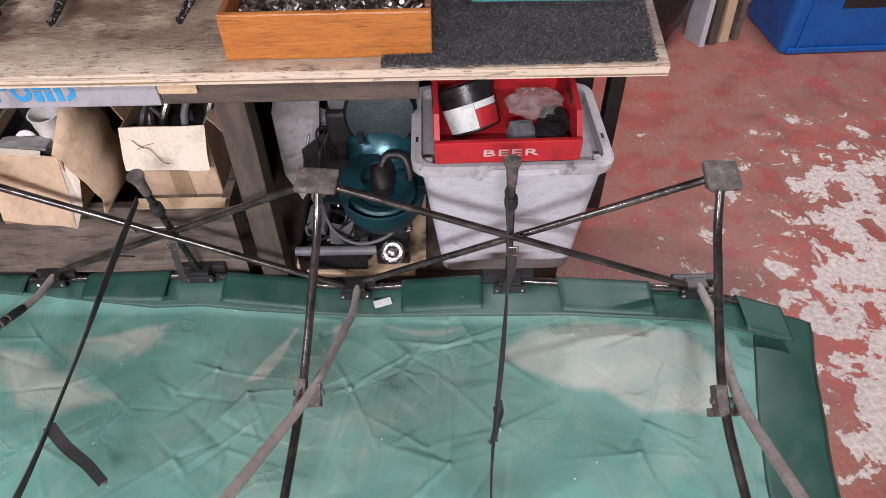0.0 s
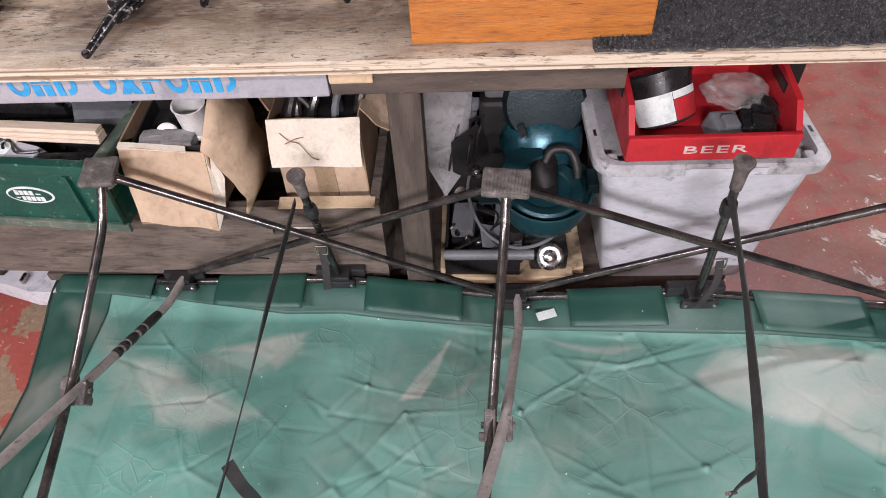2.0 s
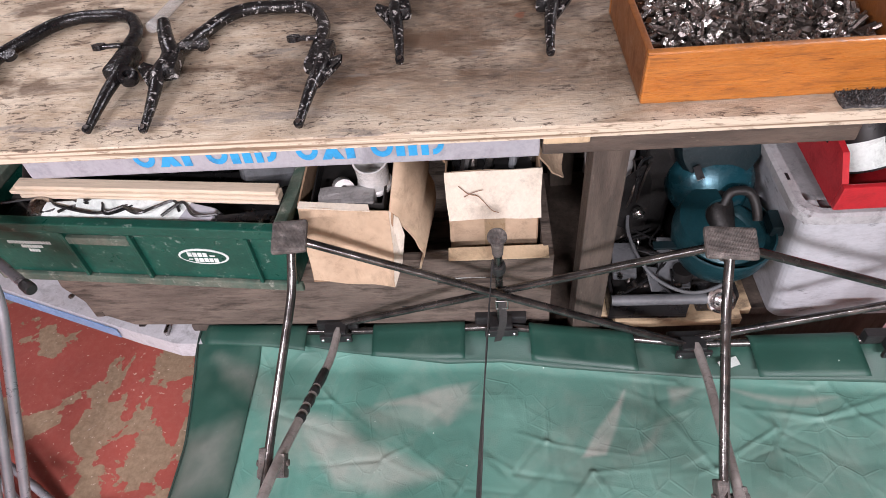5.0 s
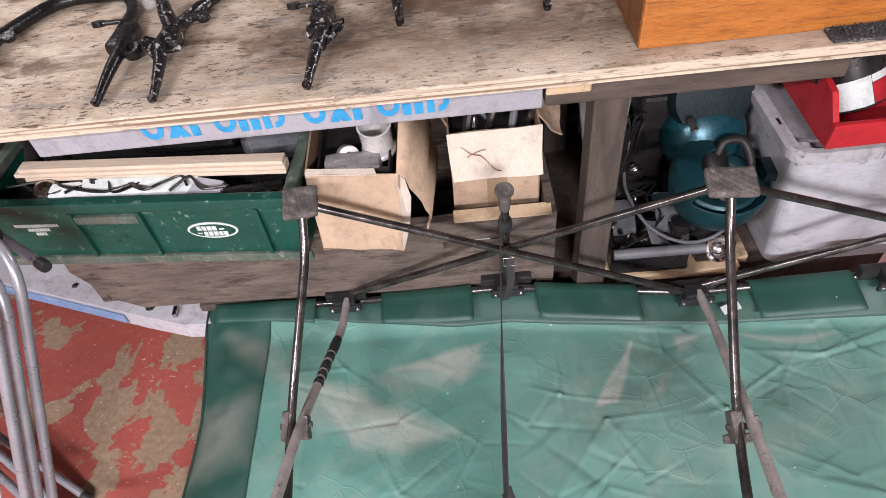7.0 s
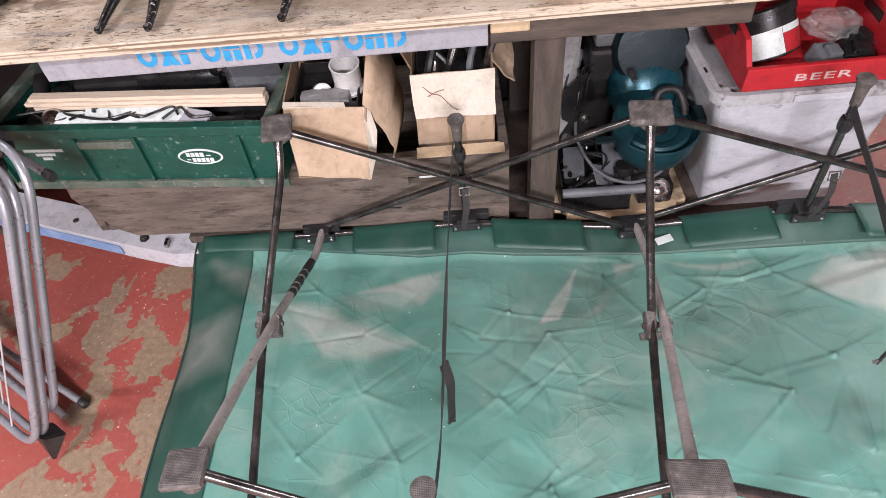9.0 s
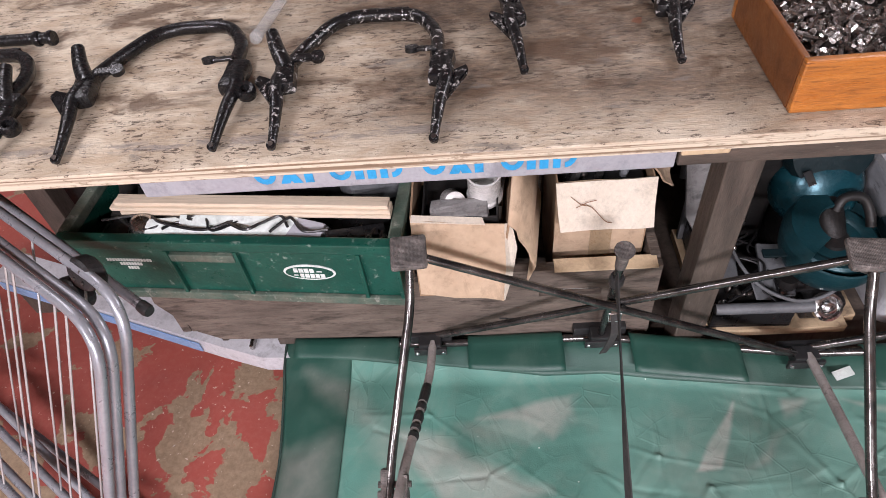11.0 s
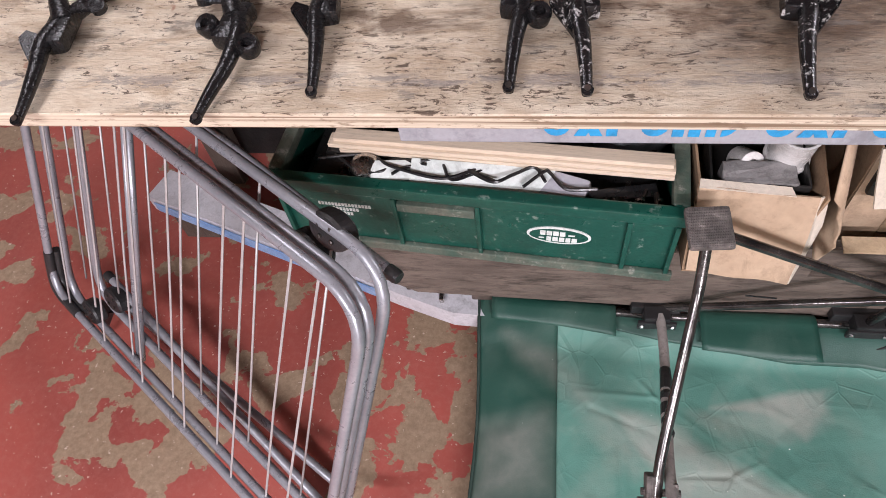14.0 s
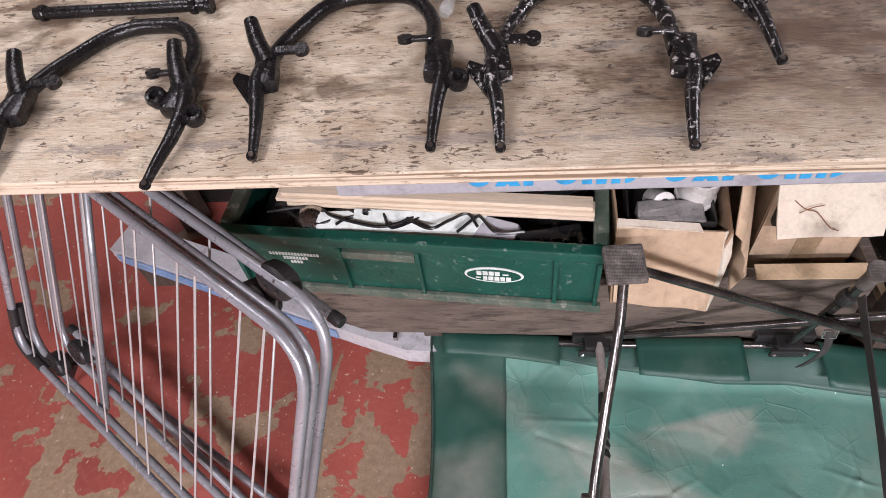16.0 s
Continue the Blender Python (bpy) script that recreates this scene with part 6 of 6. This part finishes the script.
def grey_bin():
    t = thing("storage_bin", pose(0.18, 1.93, 0.19), "scuffed grey plastic storage bin with rounded grimy rim", "storage bin")
    H = 0.39
    part("body", loft([rrect(-0.165, 0.175, -0.12, 0.13, 0.0, 0.03), rrect(-0.172, 0.182, -0.128, 0.14, 0.06, 0.03), rrect(-0.214, 0.212, -0.158, 0.17, H - 0.03, 0.035), rrect(-0.208, 0.206, -0.152, 0.164, H - 0.03, 0.03), rrect(-0.158, 0.168, -0.112, 0.122, 0.012, 0.025)]), M["bin"], t, smooth=False)
    part("rim", loft([rrect(-0.214, 0.212, -0.158, 0.17, H - 0.029, 0.04), rrect(-0.234, 0.231, -0.173, 0.185, H - 0.026, 0.045), rrect(-0.236, 0.233, -0.175, 0.187, H - 0.004, 0.045), rrect(-0.228, 0.226, -0.168, 0.18, H, 0.042), rrect(-0.212, 0.21, -0.154, 0.166, H, 0.035), rrect(-0.209, 0.207, -0.152, 0.164, H - 0.028, 0.03)]), M["binlip"], t, "grimy rolled grey rim")
    for x in (-0.222, 0.219):
        part("rim_slot", block(x - 0.003, x + 0.003, -0.07, -0.05, H - 0.001, H + 0.001, 0), M["black"], t)
    part("label_plate", block(-0.06, 0.10, -0.1785, -0.1755, H - 0.022, H - 0.004, 0.001), M["bin"], t, "raised pale label strip")
    for z in (0.32, 0.28):
        part("rib", loft([rrect(-0.193 - (z - 0.28) * 0.1, 0.198 + (z - 0.28) * 0.1, -0.1445 - (z - 0.28) * 0.08, 0.16, z, 0.03), rrect(-0.194 - (z - 0.28) * 0.1, 0.199 + (z - 0.28) * 0.1, -0.1455 - (z - 0.28) * 0.08, 0.161, z + 0.006, 0.03)]), M["bin"], t)
    part("corner_bump", block(-0.207, -0.185, -0.15, -0.12, H - 0.05, H - 0.005, 0.006), M["binlip"], t)
    part("corner_bump", block(0.185, 0.205, -0.15, -0.12, H - 0.05, H - 0.005, 0.006), M["binlip"], t)


grey_bin()


def beer_crate():
    t = thing("beer_crate", pose(0.162, 1.76, 0.592, 3, 0, 1), "red plastic beer crate with white lettering, sitting in the bin", "beer crate")
    W, D = 0.163, 0.285
    part("front_wall", block(-W, W, 0, 0.012, 0, 0.058, 0.003), M["red"], t)
    part("back_wall", block(-W, W, D - 0.012, D, 0, 0.13, 0.003), M["red"], t)
    for s in (-1, 1):
        bm = sheet([(s * W, 0.0125, 0), (s * W, D - 0.0125, 0), (s * W, D - 0.0125, 0.13), (s * W, 0.05, 0.10), (s * W, 0.0125, 0.058)], 0.012 * (1 if s > 0 else -1))
        part("side_wall", bm, M["red"], t)
        part("hand_slot", block(s * W - 0.0135 if s > 0 else s * W - 0.001, s * W + 0.001 if s > 0 else s * W + 0.0135, 0.10, 0.18, 0.075, 0.10, 0.004), M["black"], t)
    part("base", block(-W + 0.012, W - 0.012, 0.0125, D - 0.0125, 0.0, 0.006, 0), M["red"], t)
    cu = bpy.data.curves.new("crate_word", "FONT")
    cu.body, cu.size, cu.extrude, cu.align_x, cu.offset = "BEER", 0.036, 0.0008, "CENTER", 0.0002
    cu.space_character = 1.1
    tmp = new("crate_word", cu)
    me = bpy.data.meshes.new_from_object(tmp.evaluated_get(bpy.context.evaluated_depsgraph_get()))
    bpy.data.objects.remove(tmp)
    me.materials.clear()
    me.materials.append(M["faded"])
    me.transform(pose(0.004, -0.0012, 0.020, 90, 0, 0) @ Matrix.Diagonal((1.5, 0.70, 1, 1)))
    w = new("lettering", me)
    w.parent = t
    w["label"] = "white word BEER"


beer_crate()


def crate_goods():
    q = pose(0.100, 1.865, 0.608, -26, -22, -6)
    t = thing("plastic_tub", q, "black lidded tub with white and red label", "tub")
    part("body", lathe([(0.05, 0.0), (0.058, 0.004), (0.066, 0.085), (0.066, 0.09)], 32), M["black"], t, smooth=True)
    part("lid", lathe([(0.066, 0.0905), (0.07, 0.0905), (0.071, 0.108), (0.066, 0.113), (0.01, 0.113)], 32), M["black"], t, "ribbed black lid", True)
    for nm, a0, a1, z0, z1, mt, lab in (("label", 205, 290, 0.008, 0.066, "white", "white paper label"), ("label_stripe", 291, 345, 0.008, 0.05, "red", "red label end"), ("label_band", 291, 345, 0.051, 0.066, "white", "white label end")):
        bm = bmesh.new()
        rows = []
        for k in range(13):
            a = math.radians(a0 + (a1 - a0) * k / 12)
            rows.append([bm.verts.new(((0.0592 + z * 0.098) * math.cos(a), (0.0592 + z * 0.098) * math.sin(a), z)) for z in (z0, z1)])
        for u, w in zip(rows, rows[1:]):
            bm.faces.new((u[0], w[0], w[1], u[1]))
        part(nm, bm, M[mt], t, lab)
    t = thing("film_bag", pose(0.235, 1.90, 0.655, 8, 4, 5), "crumpled clear plastic bag of parts in the crate", "plastic bag")
    bm = bmesh.new()
    bmesh.ops.create_icosphere(bm, subdivisions=4, radius=1)
    for v in bm.verts:
        k = 1 + 0.3 * noise.noise(v.co * 2.3) + 0.12 * (0.4 - abs(noise.noise(v.co * 6)))
        v.co = Vector((v.co.x * 0.062 * k, v.co.y * 0.045 * k, v.co.z * 0.026 * k))
    part("bag", bm, M["film"], t)
    for nm, mt, x, y, z, s, rz, lab in (("grey_block", "grey", 0.20, 1.825, 0.615, (0.028, 0.032, 0.022), 12, "grey plastic connector block in the crate"), ("black_block", "black", 0.262, 1.825, 0.618, (0.034, 0.028, 0.022), -8, "black plastic moulding in the crate"), ("black_block", "black", 0.28, 1.87, 0.622, (0.026, 0.03, 0.024), 20, "black plastic moulding in the crate")):
        bm = block(-s[0], s[0], -s[1], s[1], -s[2], s[2], 0.006)
        block(-s[0] * 0.5, s[0] * 0.6, -s[1] * 0.6, s[1] * 0.4, s[2] - 0.002, s[2] + 0.012, 0.004, bm=bm)
        ob = part(nm, bm, M[mt])
        ob.matrix_basis = pose(x, y, z, 14, 6, rz)
        tagged(ob, lab, "plastic part")


crate_goods()


# ---- clothes airer leaning by the bench ----
def airer():
    o = Vector((-1.66, 1.23, 0.012))
    u = Vector((-0.815, 0.58, 0.0)).normalized()
    v = Vector((0.19, 0.275, 0.70))
    v = (v - u * v.dot(u)).normalized()
    n = u.cross(v).normalized()
    if n.y < 0:
        n = -n
    m = Matrix((u, v, n)).transposed().to_4x4()
    m.translation = o
    t = thing("clothes_airer", m, "folded silver tube clothes airer leaning beside the bench", "clothes airer")
    L, H, B = 1.02, 0.78, 0.105

    def loop(x0, x1, y0, y1, z, r, nm="frame_loop"):
        pts = rounded([((x0 + x1) / 2, y0, z), (x0, y0, z), (x0, y1, z), (x1, y1, z), (x1, y0, z), ((x0 + x1) / 2, y0, z)], 0.09, 7)
        part(nm, tube(pts, r, 10), M["alu"], t, smooth=True)

    loop(0.0, L, B, H, -0.018, 0.0095)
    loop(0.006, L - 0.035, B + 0.004, H - 0.002, 0.006, 0.0095)
    loop(0.010, L - 0.13, B + 0.055, H + 0.03, 0.034, 0.0095)
    for k, (x, z) in enumerate([(0.09 + i * 0.083, (-0.018, 0.006)[i % 2]) for i in range(11)]):
        part("wire", tube([(x + 0.02, B, z), (x + 0.012 + 0.004 * math.sin(k * 2.1), H * 0.5, z), (x, H, z)], 0.0023, 6), M["wire"], t, smooth=True)
        if k % 2 == 0:
            part("wire", tube([(x + 0.035, B + 0.055, 0.034), (x + 0.034, H + 0.03, 0.034)], 0.0023, 6), M["wire"], t, smooth=True)
    # flat centre stays
    for x in (0.655, 0.672):
        part("stay", tube([(x + 0.02, B, 0.02), (x - 0.01, H, 0.02)], 0.007, 8), M["alu"], t, smooth=True)
    # leg tubes with capped ends, folded along the long sides
    for (a, b) in (((0.046, 0.745, 0.098), (0.62, 0.80, 0.07)), ((0.86, 0.23, 0.045), (0.10, 0.07, 0.10)), ((0.101, 0.075, 0.155), (0.80, 0.16, 0.06))):
        a, b = Vector(a), Vector(b)
        leg = part("leg_tube", tube([a, b], 0.0095, 10), M["alu"], t, smooth=True)
        q = Matrix.Translation(a) @ (a - b).normalized().to_track_quat("Z", "Y").to_matrix().to_4x4()
        part("end_cap", lathe([(0.0112, -0.02), (0.0118, -0.002), (0.010, 0.003)], 14, q), M["clip"], leg, "black plastic end cap", True)
    for x, y, z in ((0.135, 0.800, 0.045), (0.175, 0.742, 0.045), (0.80, 0.20, 0.035), (0.87, 0.125, 0.01)):
        j = part("pivot_joint", lathe([(0.028, -0.02), (0.032, -0.014), (0.032, 0.014), (0.028, 0.02)], 22, Matrix.Translation((x, y, z)) @ pose(0, 0, 0, 0, 0, 0) @ Matrix.Diagonal((1.25, 0.85, 0.8, 1))), M["clip"], t, "black plastic pivot joint")
        for a in range(4):
            part("screw", lathe([(0.004, 0), (0.004, 0.003), (0.002, 0.004)], 8, Matrix.Translation((x + 0.018 * math.cos(a * 1.57 + 0.6), y + 0.014 * math.sin(a * 1.57 + 0.6), z - 0.0162)) @ pose(0, 0, 0, 180, 0, 0)), M["nutdark"], j)
    for x, y in ((0.3, B), (0.5, B), (0.68, B), (0.35, H), (0.55, H), (0.78, H)):
        part("rivet", lathe([(0.004, -0.0005), (0.004, 0.002), (0.002, 0.003)], 8, Matrix.Translation((x, y, -0.0085)) @ pose(0, 0, 0, 180, 0, 0)), M["nutdark"], t)
    # splayed black feet that carry the frame on the floor
    for x in (0.03, 0.88):
        bm = bmesh.new()
        foot = [bm.verts.new(p) for p in ((x - 0.03, B + 0.03, -0.008), (x + 0.03, B + 0.03, -0.008), (x + 0.01, 0.0, 0.035), (x - 0.03, B + 0.01, 0.05), (x + 0.03, B + 0.01, 0.05))]
        for f in ((0, 1, 2), (0, 2, 3), (1, 4, 2), (3, 2, 4), (0, 3, 4, 1)):
            bm.faces.new([foot[i] for i in f])
        bmesh.ops.recalc_face_normals(bm, faces=bm.faces[:])
        bmesh.ops.bevel(bm, geom=bm.edges[:], offset=0.004, segments=2, affect="EDGES")
        part("plastic_foot", bm, M["clip"], t, "black plastic foot")
    for s in (0.012, 0.03):
        part("corner_shoe", tube(rounded([(L, B + 0.12, s - 0.03), (L, B, s - 0.03), (L - 0.12, B, s - 0.03)], 0.09, 7), 0.0118, 10), M["clip"], t, "black plastic corner sleeve", True)


airer()


# ---- far right: crate, bag and timber against the back ----
def far_things():
    t = thing("blue_crate", pose(1.58, 3.29, 0.0, 0, 0, 2), "bright blue plastic storage crate on the red floor", "storage crate")
    part("body", loft([rrect(0, 0.60, 0, 0.4, 0.004, 0.03), rrect(-0.012, 0.612, -0.012, 0.412, 0.32, 0.03), rrect(-0.004, 0.604, -0.004, 0.404, 0.32, 0.025), rrect(0.008, 0.592, 0.008, 0.392, 0.012, 0.02)]), M["bluecrate"], t)
    part("rim", loft([rrect(-0.012, 0.612, -0.012, 0.412, 0.32, 0.03), rrect(-0.03, 0.63, -0.03, 0.43, 0.322, 0.035), rrect(-0.03, 0.63, -0.03, 0.43, 0.345, 0.035), rrect(0.0, 0.6, 0.0, 0.4, 0.345, 0.03)]), M["bluecrate"], t)
    part("foot_lip", block(0.02, 0.58, -0.016, -0.003, 0.004, 0.03, 0.004), M["bluecrate"], t)
    part("hand_hold", block(0.2, 0.4, -0.0165, -0.004, 0.21, 0.26, 0.005), M["clip"], t, "dark hand hold")
    for x in (0.06, 0.53):
        part("rib", block(x, x + 0.012, -0.018, -0.003, 0.031, 0.3, 0.003), M["bluecrate"], t)
    t = thing("rubbish_sack", pose(1.0, 3.48, 0.0), "full black polythene sack standing behind the bench", "rubbish sack")
    bm = bmesh.new()
    bmesh.ops.create_icosphere(bm, subdivisions=4, radius=1)
    for w in bm.verts:
        k = 1 + 0.10 * noise.noise(w.co * 2.2) + 0.05 * noise.noise(w.co * 7)
        w.co = Vector((w.co.x * 0.19 * k, w.co.y * 0.19 * k, max(0.0, 0.28 + w.co.z * 0.34 * k)))
    part("sack", bm, M["bag"], t, smooth=True)
    for k, (x, w, mt, tilt, lab) in enumerate(((1.245, 0.03, "bin", 4, "grey-white painted board leaning upright"), (1.30, 0.045, "legwood", 3, "dark weathered board standing upright"), (1.36, 0.05, "boardply", 2, "pale splintered timber board standing upright"), (1.425, 0.03, "oldwood", 3, "grey weathered board standing upright"))):
        t = thing("timber_board", pose(x, 3.36 + 0.02 * k, 0.0, -6, tilt, 18), lab, "timber board", "boards standing at the back")
        part("board", block(-w / 2, w / 2, 0, 0.12, 0.0, 0.75, 0.004), M[mt], t)


far_things()
